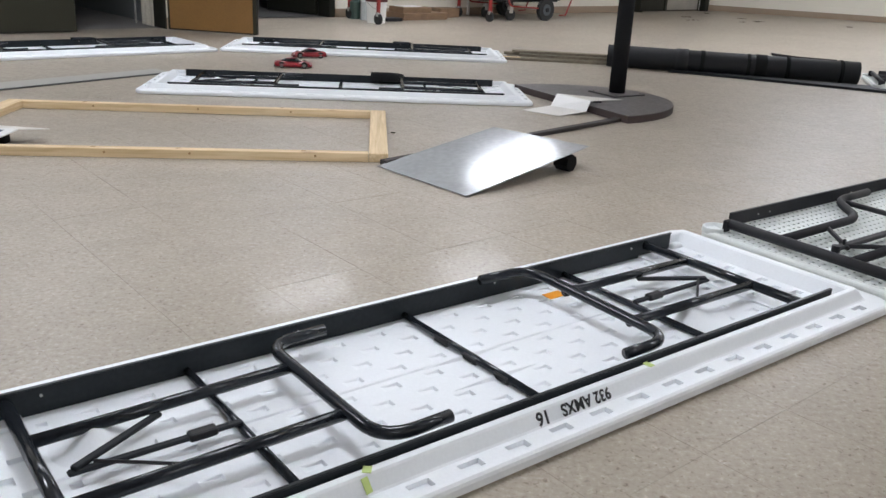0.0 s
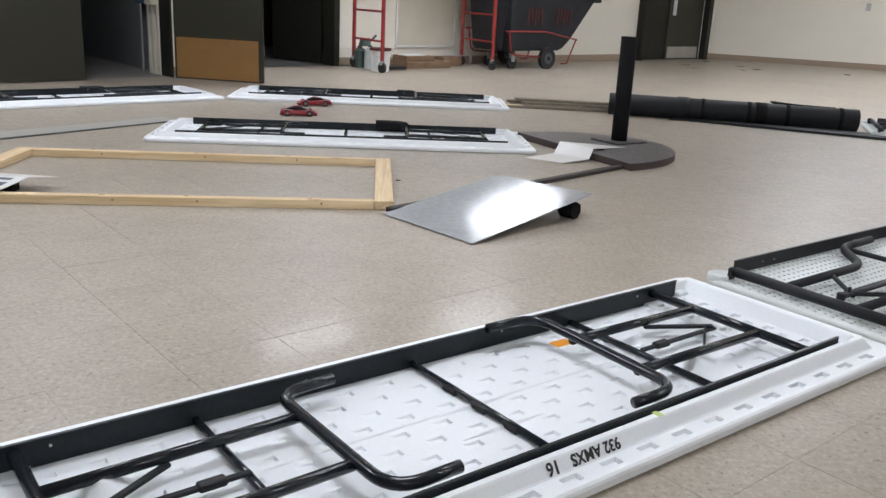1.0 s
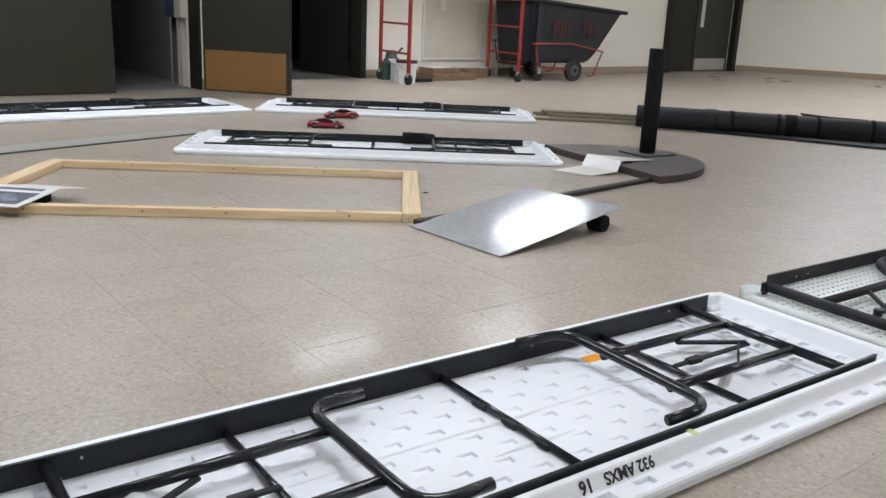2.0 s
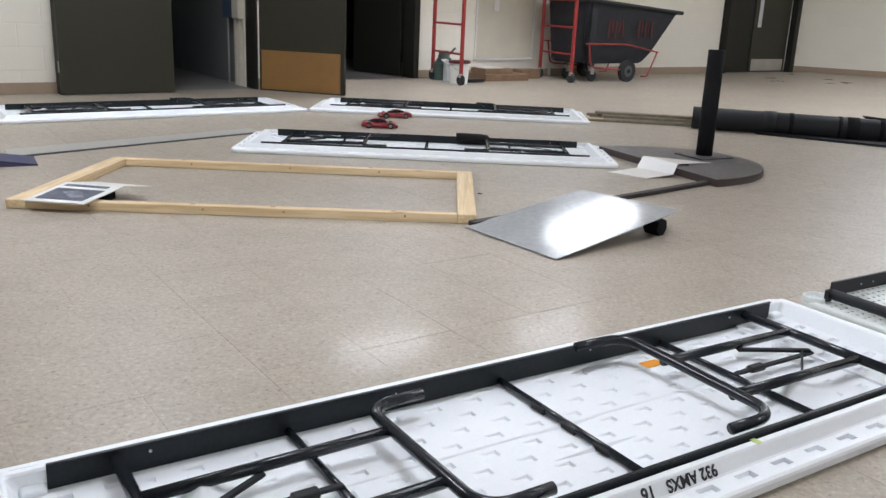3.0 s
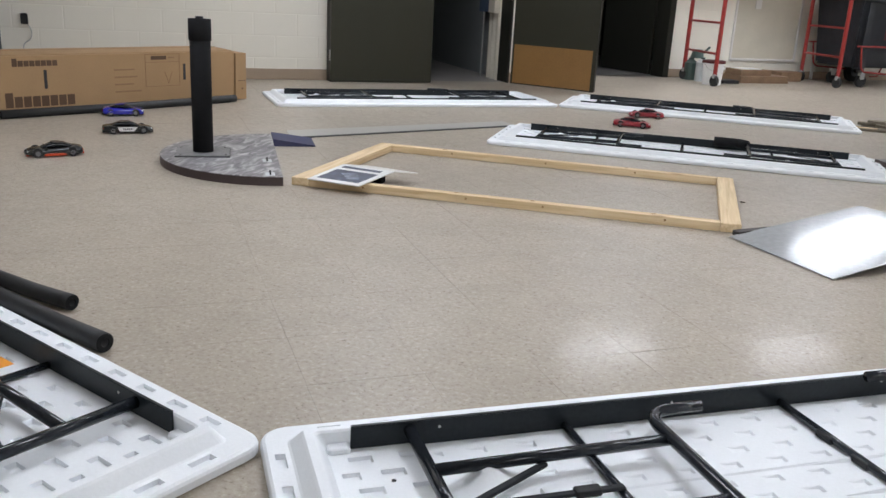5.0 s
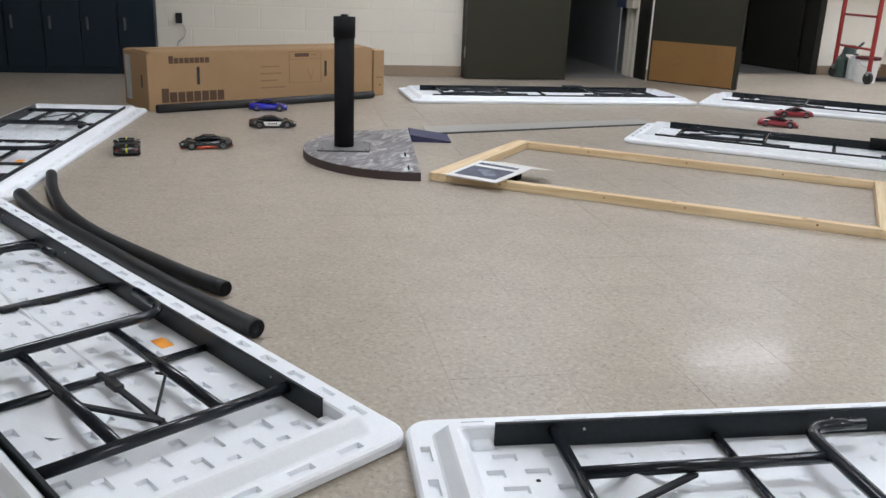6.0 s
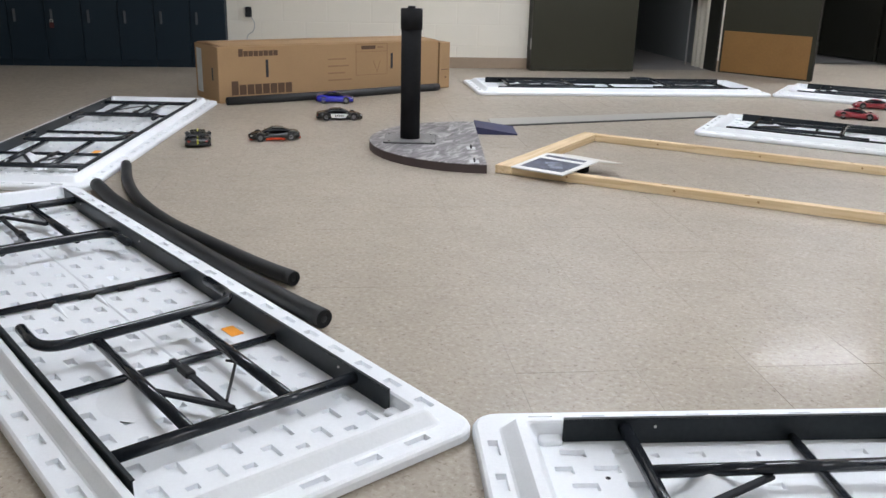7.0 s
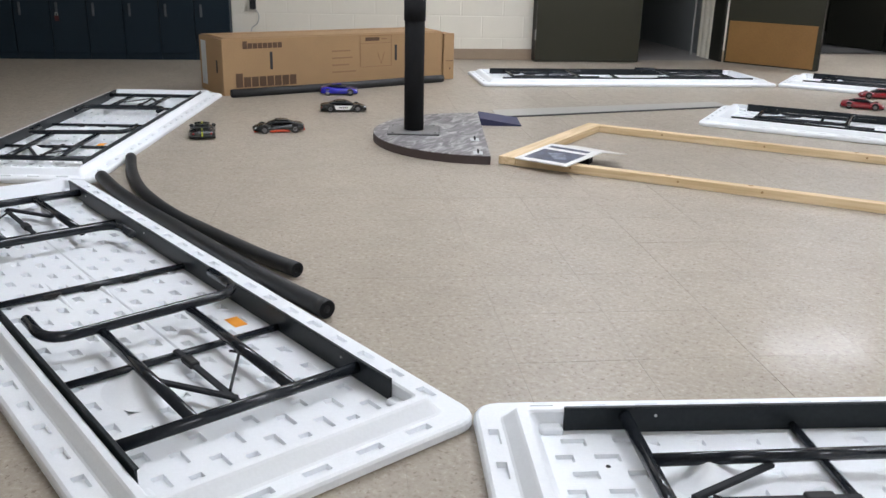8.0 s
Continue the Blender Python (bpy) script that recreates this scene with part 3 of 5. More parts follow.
def table_thing(name, m, label, old=False, crossed=False):
    """crossed: the right-hand brace folds towards the other leg."""
    t = thing(name, m, label, "folding table", "folding tables on the floor")
    part("tabletop", old_shell() if old else table_shell(1 if crossed else -1), M_PLASTIC_OLD if old else M_PLASTIC, t)
    mb, mb_rail = (M_MATTE, M_MATTE) if old else (M_BLACK, M_RAIL)
    yr = 0.352 if old else 0.2775
    zp = 0.026 if old else Z_PANEL
    RL = 2.20 if old else 2.10
    # the two long steel rails
    for s in (1, -1):
        bm = bmesh.new()
        zr, zb = (0.077, zp) if old else (Z_RAIL, Z_PANEL - 0.002)
        box(bm, (0, s * yr, (zb + zr) / 2 + 0.001), (RL, 0.004, zr - zb), bevel=0.001)
        box(bm, (0, s * (yr - 0.0015), zr), (RL, 0.009, 0.003), bevel=0.001)
        rail = part("side_rail", bm, mb_rail, t)
        for x in (-0.93, -0.86, -0.3, 0.3, 0.86, 0.93):
            part("rivet", C((x, s * (yr - 0.001), 0.050), (x, s * (yr - 0.0045), 0.050), 0.003, 8), M_GREYMET, rail)
        for e in (() if old else (1, -1)):
            part("moulded_stop", B((e * (RL / 2 + 0.026), s * (yr - 0.004), Z_SHELF + 0.004), (0.050, 0.032, 0.020), 0.009, seg=3), M_PLASTIC, t)
    # the bar across the middle with its clips
    bar = part("centre_bar", TU([(0, yr - 0.003, zp + 0.011), (0, -yr + 0.003, zp + 0.011)], 0.009), mb, t, smooth=True)
    for y in (-0.11, 0.0, 0.11):
        part("clip", B((0, y, zp + 0.008), (0.022, 0.050, 0.017), 0.003), M_BLACKPL, bar)
    for y in (() if old else (-0.09, 0.025)):
        for e in (1, -1):
            bm = bmesh.new()
            base = [bm.verts.new((e * x, y + w, zp)) for x, w in ((0.012, -0.010), (0.012, 0.010), (0.12, 0.001), (0.12, -0.001))]
            top = [bm.verts.new((e * x, y + w, zp + h)) for x, w, h in ((0.012, -0.003, 0.008), (0.012, 0.003, 0.008), (0.12, 0.0008, 0.0005), (0.12, -0.0008, 0.0005))]
            bm.faces.new(top)
            for k in range(4):
                bm.faces.new((base[k], base[(k + 1) % 4], top[(k + 1) % 4], top[k]))
            part("moulded_rib", bm, M_PLASTIC, t)
    XP = 1.08 if old else 0.925
    for s in ((-1, 1) if old else ()):
        # cranked legs folded flat, held by a strap brace
        leg = part("leg_frame", TU([(s * 1.15, yr - 0.04, 0.056), (s * 1.15, -yr + 0.04, 0.056)], 0.0175, 14), mb, t, smooth=True)
        for q in (1, -1):
            path = rounded([(s * 1.15, q * 0.12, 0.056), (s * 0.66, q * 0.125, 0.058), (s * 0.50, q * 0.295, 0.058), (s * 0.27, q * 0.300, 0.060)], 0.07, 7)
            part("leg_tube", TU(path, 0.0155, 14), mb, leg, smooth=True)
            part("hinge_plate", B((s * 1.165, q * (yr - 0.038), 0.052), (0.035, 0.012, 0.045), 0.004), mb, leg)
            bm = bmesh.new()
            cup = [[bm.verts.new((s * (1.178 + r * math.cos(k * math.pi / 12)), q * (0.350 + 0.85 * r * math.sin(k * math.pi / 12)), z)) for k in range(24)] for r, z in ((0.047, 0.024), (0.046, 0.042), (0.044, 0.044), (0.040, 0.043), (0.038, 0.022))]
            for c0, c1 in zip(cup, cup[1:]):
                for k in range(24):
                    bm.faces.new((c0[k], c0[(k + 1) % 24], c1[(k + 1) % 24], c1[k]))
            bm.faces.new(cup[-1])
            part("corner_cup", bm, M_PLASTIC_OLD, t, smooth=True)
            part("strut", TU([(s * 0.870, q * 0.115, 0.056), (s * 0.995, -0.030 if q > 0 else 0.0, 0.048)], 0.008, 8), mb, t)
        part("cross_rod", TU([(s * 0.47, 0.285, 0.050), (s * 0.47, -0.285, 0.050)], 0.010, 10), mb, t, smooth=True)
        brace = part("brace", B((s * 0.82, -0.010, 0.048), (0.42, 0.026, 0.014), 0.003), mb, t)
        part("hinge_knuckle", C((s * 1.03, -0.010, 0.036), (s * 1.03, -0.010, 0.058), 0.014, 12), mb, brace)
        part("lock_tab", B((s * 0.985, -0.010, 0.062), (0.012, 0.008, 0.020), 0.002), mb, brace)
    for s in (() if old else (-1, 1)):
        # a leg frame folded flat: pivot tube, two legs, a foot bar with its ends turned in
        leg = part("leg_frame", TU([(s * XP, yr - 0.003, 0.050), (s * XP, -yr + 0.003, 0.050)], 0.0135, 12), mb, t, smooth=True)
        for y in (0.112, -0.112):
            part("leg_tube", TU([(s * XP, y, 0.050), (s * 0.405, y, 0.058)], 0.0130, 12), mb, leg, smooth=True)
        yf, zf, xe = (0.222, 0.066, 0.262) if s < 0 else (0.256, 0.077, 0.232)
        ft = rounded([(s * xe, yf, zf), (s * 0.405, yf, zf - 0.002), (s * 0.405, -0.238, 0.064), (s * 0.25, -0.238, 0.066)], 0.075, 7)
        part("foot_bar", TU(ft, 0.0135, 12), mb, leg, smooth=True)
        part("cross_rod", TU([(s * 0.568, yr - 0.003, 0.022), (s * 0.568, -yr + 0.003, 0.022)], 0.009), mb, t, smooth=True)
        br = part("brace", B((s * 0.725, 0.004, 0.034), (0.32, 0.018, 0.008), 0.003), M_BRACE, t)
        for y in (0.104 if crossed else -0.104 * s,):
            a, b = Vector((s * 0.875, 0.004, 0.039)), Vector((s * 0.69, y, 0.043))
            bm = bmesh.new()
            d = b - a
            box(bm, (0, 0, 0), (d.length, 0.016, 0.009), Matrix.Translation((a + b) / 2) @ pose(0, 0, 0, 0, 0, math.degrees(math.atan2(d.y, d.x))), 0.002)
            part("brace_arm", bm, M_BRACE, br)
        w_ = -1 if crossed else s
        part("lock_sleeve", B((s * 0.645, 0.004, 0.035), (0.056, 0.025, 0.017), 0.005, seg=2), M_BLACKPL, br)
        part("spring_wire", TU(rounded([(s * 0.66, 0.095 * w_, 0.042), (s * 0.68, 0.110 * w_, 0.042), (s * 0.84, 0.006, 0.044)], 0.03), 0.0035, 6), M_BLACKPL, br)
        # the moulded cone under the leg hinge
        if old:
            continue
        bm = bmesh.new()
        ax, ay, off, rx, ry, top = (-0.816, 0.109, 0.020, 0.095, 0.090, 1.14) if s < 0 else (0.632, -0.115, 0.035, 0.105, 0.088, 1.05)
        rings = []
        for q, z in ((1.0, 0.0004), (0.72, 0.0045), (0.46, 0.0140), (0.22, 0.0275), (0.06, 0.0380), (0.02, 0.0390)):
            rings.append([bm.verts.new((ax + q * (off + rx * math.cos(k * math.pi / 14)), ay + q * (ry * math.sin(k * math.pi / 14)), Z_PANEL + top * z)) for k in range(28)])
        for p, q in zip(rings, rings[1:]):
            for k in range(28):
                bm.faces.new((p[k], p[(k + 1) % 28], q[(k + 1) % 28], q[k]))
        bm.faces.new(rings[-1])
        part("moulded_cone", bm, M_PLASTIC, t, smooth=True)
    return t


def lettering(body, size, m, parent, material, name="lettering"):
    cu = bpy.data.curves.new(name, "FONT")
    cu.body, cu.size, cu.extrude, cu.offset, cu.align_x, cu.align_y = body, size, 0.0004, 0.0008, "CENTER", "CENTER"
    tmp = new(name, cu)
    dg = bpy.context.evaluated_depsgraph_get()
    me = bpy.data.meshes.new_from_object(tmp.evaluated_get(dg))
    bpy.data.objects.remove(tmp)
    me.materials.clear()
    me.materials.append(material)
    ob = new(name, me)
    ob.parent = parent
    ob.matrix_basis = m
    return ob


def sticker(parent, c, s, material, turn=0.0, name="sticker"):
    return part(name, B((0, 0, 0), (*s, 0.0012)), material, parent, m=pose(*c, 0, 0, turn))


near_table = table_thing("folding_table", pose(0.088, 1.789, 0, 0, 0, 37.9), "white plastic folding table lying upside down, legs folded", crossed=True)
for body, x, size in (("932 AMXS", 0.045, 0.0325), ("16", -0.077, 0.036)):
    lettering(body, size, Matrix.Translation((x, -0.3150, 0.0453)) @ pose(0, 0, 0, 57, 0, 0) @ pose(0, 0, 0, 0, 0, 180) @ Matrix.Diagonal((1.0, 1.06, 1.0, 1.0)), near_table, M_INK)
part("screw_hole", C((-0.990, 0.143, Z_SHELF - 0.001), (-0.990, 0.143, Z_SHELF + 0.0006), 0.005, 12), M_BLACKPL, near_table)
sticker(near_table, (0.450, 0.190, Z_PANEL + 0.001), (0.062, 0.036), M_ORANGE)
sticker(near_table, (-0.474, -0.2945, 0.0608), (0.016, 0.020), M_GTAPE, -38, "tape")
part("tape", B((0, 0, 0), (0.015, 0.028, 0.0010)), M_GTAPE, near_table, m=pose(-0.487, -0.3152, 0.0453, 57, 0, 12))
sticker(near_table, (0.261, -0.2945, 0.0608), (0.016, 0.022), M_GTAPE, 4, "tape")

LOW = Matrix.Diagonal((0.975, 1.0, 0.84, 1.0))  # a slightly smaller, flatter model
TABLES = (
    ((-3.019, 6.658), 41.3, "white plastic folding table lying upside down before the doors"),
    ((-0.714, 7.632), 3.15, "white plastic folding table lying upside down on the tiles"),
    ((-2.353, 1.281), -16.2, "white plastic folding table upside down with an orange sticker"),
)
last = None
for c, a, lab in reversed(TABLES):
    m = pose(*c, 0, 0, 0, a) @ (LOW if c[1] > 5 else Matrix())
    if last is None:
        last = table_thing("folding_table", m, lab)
    else:
        tagged(copy_thing(last, m), lab)
sticker(last, (0.455, 0.215, Z_PANEL + 0.001), (0.062, 0.034), M_ORANGE)
lt5 = copy_thing(last, pose(*T5_C, 0, 0, 0, T5_A) @ LOW)
for o in lt5.children:
    if o.name.startswith("sticker"):
        o.location = (0.468, 0.150, Z_PANEL + 0.001)
tagged(lt5, "white plastic folding table upside down, angled off another table")
mid = copy_thing(last, pose(-0.684, 5.55, 0, 0, 0, 5.2) @ LOW)
for o in list(mid.children):
    if o.name.startswith("sticker"):
        bpy.data.objects.remove(o)
tagged(mid, "white plastic folding table upside down with a padded foot")
part("foam_pad", TU(rounded([(0.20, 0.235, 0.072), (0.36, 0.235, 0.072), (0.405, 0.19, 0.072)], 0.04), 0.036, 12), M_FOAM, mid, "black foam pad on the folded foot", smooth=True)
old_table = table_thing("folding_table", pose(*NT2_C, 0, 0, 0, NT2_A), "older grey-white dimpled folding table lying upside down", True)
far_table = copy_thing(old_table, pose(*T6_C, 0, 0, 0, T6_A))
tagged(far_table, "grey-white folding table upside down behind a foam roll")


# ---- wooden frame and the photo board on it ----
fr = thing("wooden_frame", pose(-1.287, 4.082, 0, 0, 0, 6.3), "rectangular frame of pale pine boards lying on the floor", "wooden frame")
LW, LS, LT = 0.085, 0.045, 0.04
FRAME = [Vector(p) for p in ((-2.268, 3.425, 0), (-0.242, 3.684, 0), (-0.330, 4.704, 0), (-2.303, 4.512, 0))]  # not quite square
fr.matrix_basis = Matrix()


def in_frame(a, b):
    return (1 - b) * ((1 - a) * FRAME[0] + a * FRAME[1]) + b * ((1 - a) * FRAME[3] + a * FRAME[2])


def frame_board(name, corners, knots=()):
    """A board with four given corners in plan; its grain runs from the first to the second."""
    P = [in_frame(*q) for q in corners]
    d = P[1] - P[0]
    m = Matrix.Translation(P[0]) @ pose(0, 0, 0, 0, 0, math.degrees(math.atan2(d.y, d.x)))
    inv = m.inverted()
    bm = prism([tuple((inv @ p)[:2]) for p in P], 0.0, LT)
    bmesh.ops.bevel(bm, geom=list(bm.edges), offset=0.003, segments=1, affect="EDGES")
    ob = part(name, bm, M_WOOD, fr, m=m)
    for k, x in enumerate(knots):
        part("knot", prism(ring_points(0.011, 0.0065, 0.006, 3), LT, LT + 0.0006), M_KNOT, ob, m=pose(x, 0.028, 0, 0, 0, 20))
        part("knot", C((x + 0.05, -0.0002, 0.024), (x + 0.05, -0.0010, 0.024), 0.0055, 10), M_KNOT, ob)


ea, eb = LW / 2.03, LS / 1.05
frame_board("end_board", ((0, 0), (0, 1), (ea, 1), (ea, 0)))
frame_board("end_board", ((1, 0), (1, 1), (1 - ea, 1), (1 - ea, 0)))
frame_board("long_board", ((ea + 0.0006, 0), (1 - ea - 0.0006, 0), (1 - ea - 0.0006, eb), (ea + 0.0006, eb)), (0.22, 0.71, 1.06, 1.59))
frame_board("long_board", ((ea + 0.0006, 1 - eb), (1 - ea - 0.0006, 1 - eb), (1 - ea - 0.0006, 1), (ea + 0.0006, 1)), (0.31, 0.85, 1.34))

pb = thing("photo_board", pose(-2.0, 3.55, 0, 0, 0, 28), "white foam board with a dark photo print leaning on the frame", "photo board")


# ---- metal ramp ----
sh = thing("metal_sheet", Matrix(), "brushed aluminium sheet propped as a ramp on a black block", "metal sheet")
bm = bmesh.new()
c = [Vector(p) for p in ((-0.283, 3.596, 0.004), (0.097, 3.190, 0.004), (0.644, 3.748, 0.102), (0.236, 4.118, 0.094))]
N = 8
grid = []
for j in range(N + 1):
    row = []
    for k in range(N + 1):
        s, t = k / N, j / N
        p = (1 - t) * ((1 - s) * c[0] + s * c[1]) + t * ((1 - s) * c[3] + s * c[2])
        row.append(bm.verts.new(p))
    grid.append(row)
for j in range(N):
    for k in range(N):
        bm.faces.new((grid[j][k], grid[j][k + 1], grid[j + 1][k + 1], grid[j + 1][k]))
sheet = part("sheet", bm, M_SHEET, sh)
sol = sheet.modifiers.new("thickness", "SOLIDIFY")
sol.thickness, sol.offset = 0.002, -1
blk = thing("foam_block", pose(0.548, 3.705, 0.0, 0, 0, 48), "black foam block under the metal sheet", "foam block")
part("block", C((0.0, -0.022, 0.0365), (0.0, 0.050, 0.0365), 0.0395, 7), M_FOAM, blk)

bar = thing("floor_bar", Matrix(), "long dark brown bar lying on the floor", "bar")
a, b = Vector((-0.262, 3.638, 0)), Vector((1.05, 5.0, 0))
d = b - a
part("bar", box(bmesh.new(), (0, 0, 0.011), (d.length, 0.040, 0.022), Matrix.Translation((a + b) / 2) @ pose(0, 0, 0, 0, 0, math.degrees(math.atan2(d.y, d.x))), 0.003), M_BAR, bar)


# ---- two posts on half-round bases ----
def post_thing(foot, ends, top_mat, label, height, lean=(0, 0), collar=True, bulge=1.0):
    """ends: both ends of the base's straight edge; the curve bulges to the left of a -> b."""
    a, b = Vector((*ends[0], 0)), Vector((*ends[1], 0))
    mid_, d = (a + b) / 2, (b - a)
    t = thing("post_on_base", Matrix.Translation(mid_), label, "post")
    r = d.length / 2
    ang = math.atan2(d.y, d.x)
    along, across = Vector((math.cos(ang), math.sin(ang))), Vector((-math.sin(ang), math.cos(ang))) * bulge
    out = [tuple(r * (along * math.cos(math.pi * k / 40) + across * math.sin(math.pi * k / 40))) for k in range(41)]
    base = part("base", prism(out, 0.0, 0.040), M_EDGE, t, "dark red-brown board edge")
    part("base_top", prism([(x * 0.997, y * 0.997) for x, y in out], 0.0402, 0.0435), top_mat, base)
    f = Vector((*foot, 0)) - mid_
    turned = Matrix.Translation((f.x, f.y, 0)) @ pose(0, 0, 0, 0, 0, 34)
    part("gasket", B((0, 0, 0.0455), (0.272, 0.252, 0.004)), M_BLACKPL, t, m=turned)
    part("plate", B((0, 0, 0.0500), (0.268, 0.248, 0.005), 0.001), M_PLATE if collar else top_mat, t, m=turned)
    for sx in (-1, 1):
        for sy in (-1, 1):
            c_ = Matrix.Rotation(radians(36), 2) @ Vector((sx * 0.112, sy * 0.102))
            part("screw", C((f.x + c_.x, f.y + c_.y, 0.052), (f.x + c_.x, f.y + c_.y, 0.0545), 0.005, 8), M_BLACKPL, t)
    top = f + Vector((lean[0], lean[1], height))
    part("post", TU([(f.x, f.y, 0.05), tuple(f + (top - f) * 0.5), tuple(top)], 0.052, 24), M_FOAM, t, "black foam-wrapped post", smooth=True)
    if collar:
        part("collar", TU([tuple(f + (top - f) * 0.86), tuple(top + Vector((0, 0, 0.004)))], 0.0565, 24), M_FOAM, t, smooth=True)
        part("cap", C(tuple(top + Vector((0, 0, 0.004))), tuple(top + Vector((0, 0, 0.016))), 0.02, 10), M_BLACKPL, t)
    return t


post_thing((-2.923, 3.645), ((-2.285, 3.379), (-2.955, 4.351)), M_SWIRL, "black foam post on a half-round base wiped with grey paint", 0.715)
for (px_, py_), turn_ in (((-2.545, 3.655), 125), ((-2.365, 3.395), 125)):
    pn = thing("pin_plate", pose(px_, py_, 0.0437, 0, 0, turn_), "small pale plate with two dark pins on the painted base", "pin plate", "pin plates")
    part("plate", B((0, 0, 0.0009), (0.070, 0.045, 0.0016), 0.0006), M_CLEAR, pn)
    for k in (-1, 1):
        part("pin", C((k * 0.016, 0.0, 0.0016), (k * 0.016, 0.0, 0.016), 0.004, 8), M_BLACKPL, pn)
post_thing((1.120, 5.70), ((0.46, 5.89), (1.04, 4.88)), M_DKBOARD, "black foam post on a dark grey half-round base", 0.72, collar=False, bulge=1.22)

# ---- ramps and strips ----
nv = thing("navy_ramp", Matrix(), "small navy blue wedge ramp against the half-round base", "ramp")
bm = bmesh.new()
P = ((-2.992, 4.412), (-2.850, 4.208), (-2.647, 4.340), (-2.801, 4.561))
hi = (0.042, 0.042, 0.006, 0.006)
lo_v = [bm.verts.new((x, y, 0)) for x, y in P]
hi_v = [bm.verts.new((x, y, h)) for (x, y), h in zip(P, hi)]
bm.faces.new(lo_v), bm.faces.new(hi_v)
for k in range(4):
    bm.faces.new((lo_v[k], lo_v[(k + 1) % 4], hi_v[(k + 1) % 4], hi_v[k]))
part("wedge", bm, M_NAVY, nv)

st = thing("floor_strip", Matrix(), "long grey strip lying flat on the tiles", "floor strip")
part("strip", slab_quad(((-3.057, 4.701, 0.006), (-2.907, 4.493, 0.006), (-1.888, 5.912, 0.006), (-2.03, 6.038, 0.006)), 0.005), M_STRIP, st)
part("edge", slab_quad(((-2.907, 4.493, 0.009), (-2.892, 4.478, 0.009), (-1.873, 5.897, 0.009), (-1.888, 5.912, 0.009)), 0.008), M_STRIPD, st)

wr = thing("white_ramp", Matrix(), "folded white sheet metal ramp against the dark base", "ramp")
A = [Vector(p) for p in ((0.459, 5.139, 0.004), (0.666, 5.007, 0.004), (0.835, 5.101, 0.020), (0.640, 5.254, 0.020))]
D = [Vector((0.878, 5.235, 0.062)), Vector((0.699, 5.462, 0.062))]
part("lower_panel", slab_quad(A, 0.003), M_WSHEET, wr)
part("riser", slab_quad((A[3], A[2], D[0], D[1]), 0.003), M_WHITE, wr)
part("upper_panel", slab_quad((D[1], D[0], (1.115, 5.440, 0.047), (0.770, 5.500, 0.053)), 0.003), M_WSHEET, wr)
part("block", B((0.93, 5.32, 0.048), (0.05, 0.05, 0.012), 0.002, None), M_FOAM, wr)

# ---- foam roll at the right ----
roll = thing("foam_roll", Matrix(), "long black foam mat rolled up and strapped", "foam roll")
a, b = Vector((1.36, 7.494, 0)), Vector((3.33, 7.09, 0))
R0 = 0.091
dirv = (b - a).normalized()
part("roll", TU([a + Vector((0, 0, R0)), (a + b) / 2 + Vector((0, 0, R0)), b + Vector((0, 0, R0))], R0, 26, 0.03), M_FOAM_G, roll, smooth=True)
for k, wd in ((0.306, 0.05), (0.388, 0.016), (0.572, 0.014), (0.620, 0.045), (0.725, 0.016), (0.931, 0.014)):
    p = a.lerp(b, k) + Vector((0, 0, R0))
    part("strap", TU([p - dirv * wd, p + dirv * wd], R0 + (0.004 if wd < 0.05 else 0.007), 26), M_FOAM if wd < 0.05 else M_FOAM_G, roll, smooth=True)
p, q = a.lerp(b, 0.66), a.lerp(b, 0.91)
nrm = Vector((-dirv.y, dirv.x, 0))
part("loose_flap", slab_quad((p + Vector((0, 0, 2 * R0 + 0.012)), q + Vector((0, 0, 2 * R0 + 0.004)), q + nrm * 0.09 + Vector((0, 0, 2 * R0 - 0.02)), p + nrm * 0.09 + Vector((0, 0, 2 * R0 + 0.016))), 0.01), M_FOAM, roll)
lst = thing("foam_strip", Matrix(), "flat dark foam strip in front of the foam roll", "foam strip")
a2, b2 = Vector((1.845, 7.30, 0)), Vector((3.50, 6.60, 0))
part("strip", slab_quad((a2 + Vector((0, 0, 0.02)), b2 + Vector((0, 0, 0.02)), Vector((3.56, 6.88, 0.02)), Vector((1.95, 7.35, 0.02))), 0.02), M_FOAM_G, lst)

# ---- folded wooden slats between table and roll ----
wd = thing("wood_slats", pose(0.97, 7.71, 0, 0, 0, -1), "bundle of weathered wooden slats and a pale stick on the floor", "wood slats")
for x, y, ln, wide, z, an in ((-0.02, -0.06, 0.98, 0.075, 0.012, 1), (0.0, 0.03, 0.90, 0.075, 0.012, -1.5), (-0.05, 0.11, 0.80, 0.06, 0.014, 2), (0.05, -0.02, 0.80, 0.085, 0.036, -1), (-0.06, 0.07, 0.84, 0.07, 0.038, 1), (0.02, 0.03, 0.86, 0.09, 0.060, -1.5)):
    out = ring_points(ln / 2, wide / 2, wide * 0.42, 3)
    part("slat", prism(out, -0.011, 0.011), M_PLY, wd, m=pose(x, y, z, 0, 0, an))
part("stick", B((0, 0, 0), (1.28, 0.022, 0.022), 0.003), M_PLY, wd, m=pose(0.12, -0.135, 0.0115, 0, 0, -0.5))
part("stick_end", B((0, 0, 0), (0.16, 0.026, 0.026), 0.003), M_WOOD, wd, "pale wooden stick end", m=pose(-0.42, -0.105, 0.0135, 0, 0, -1))

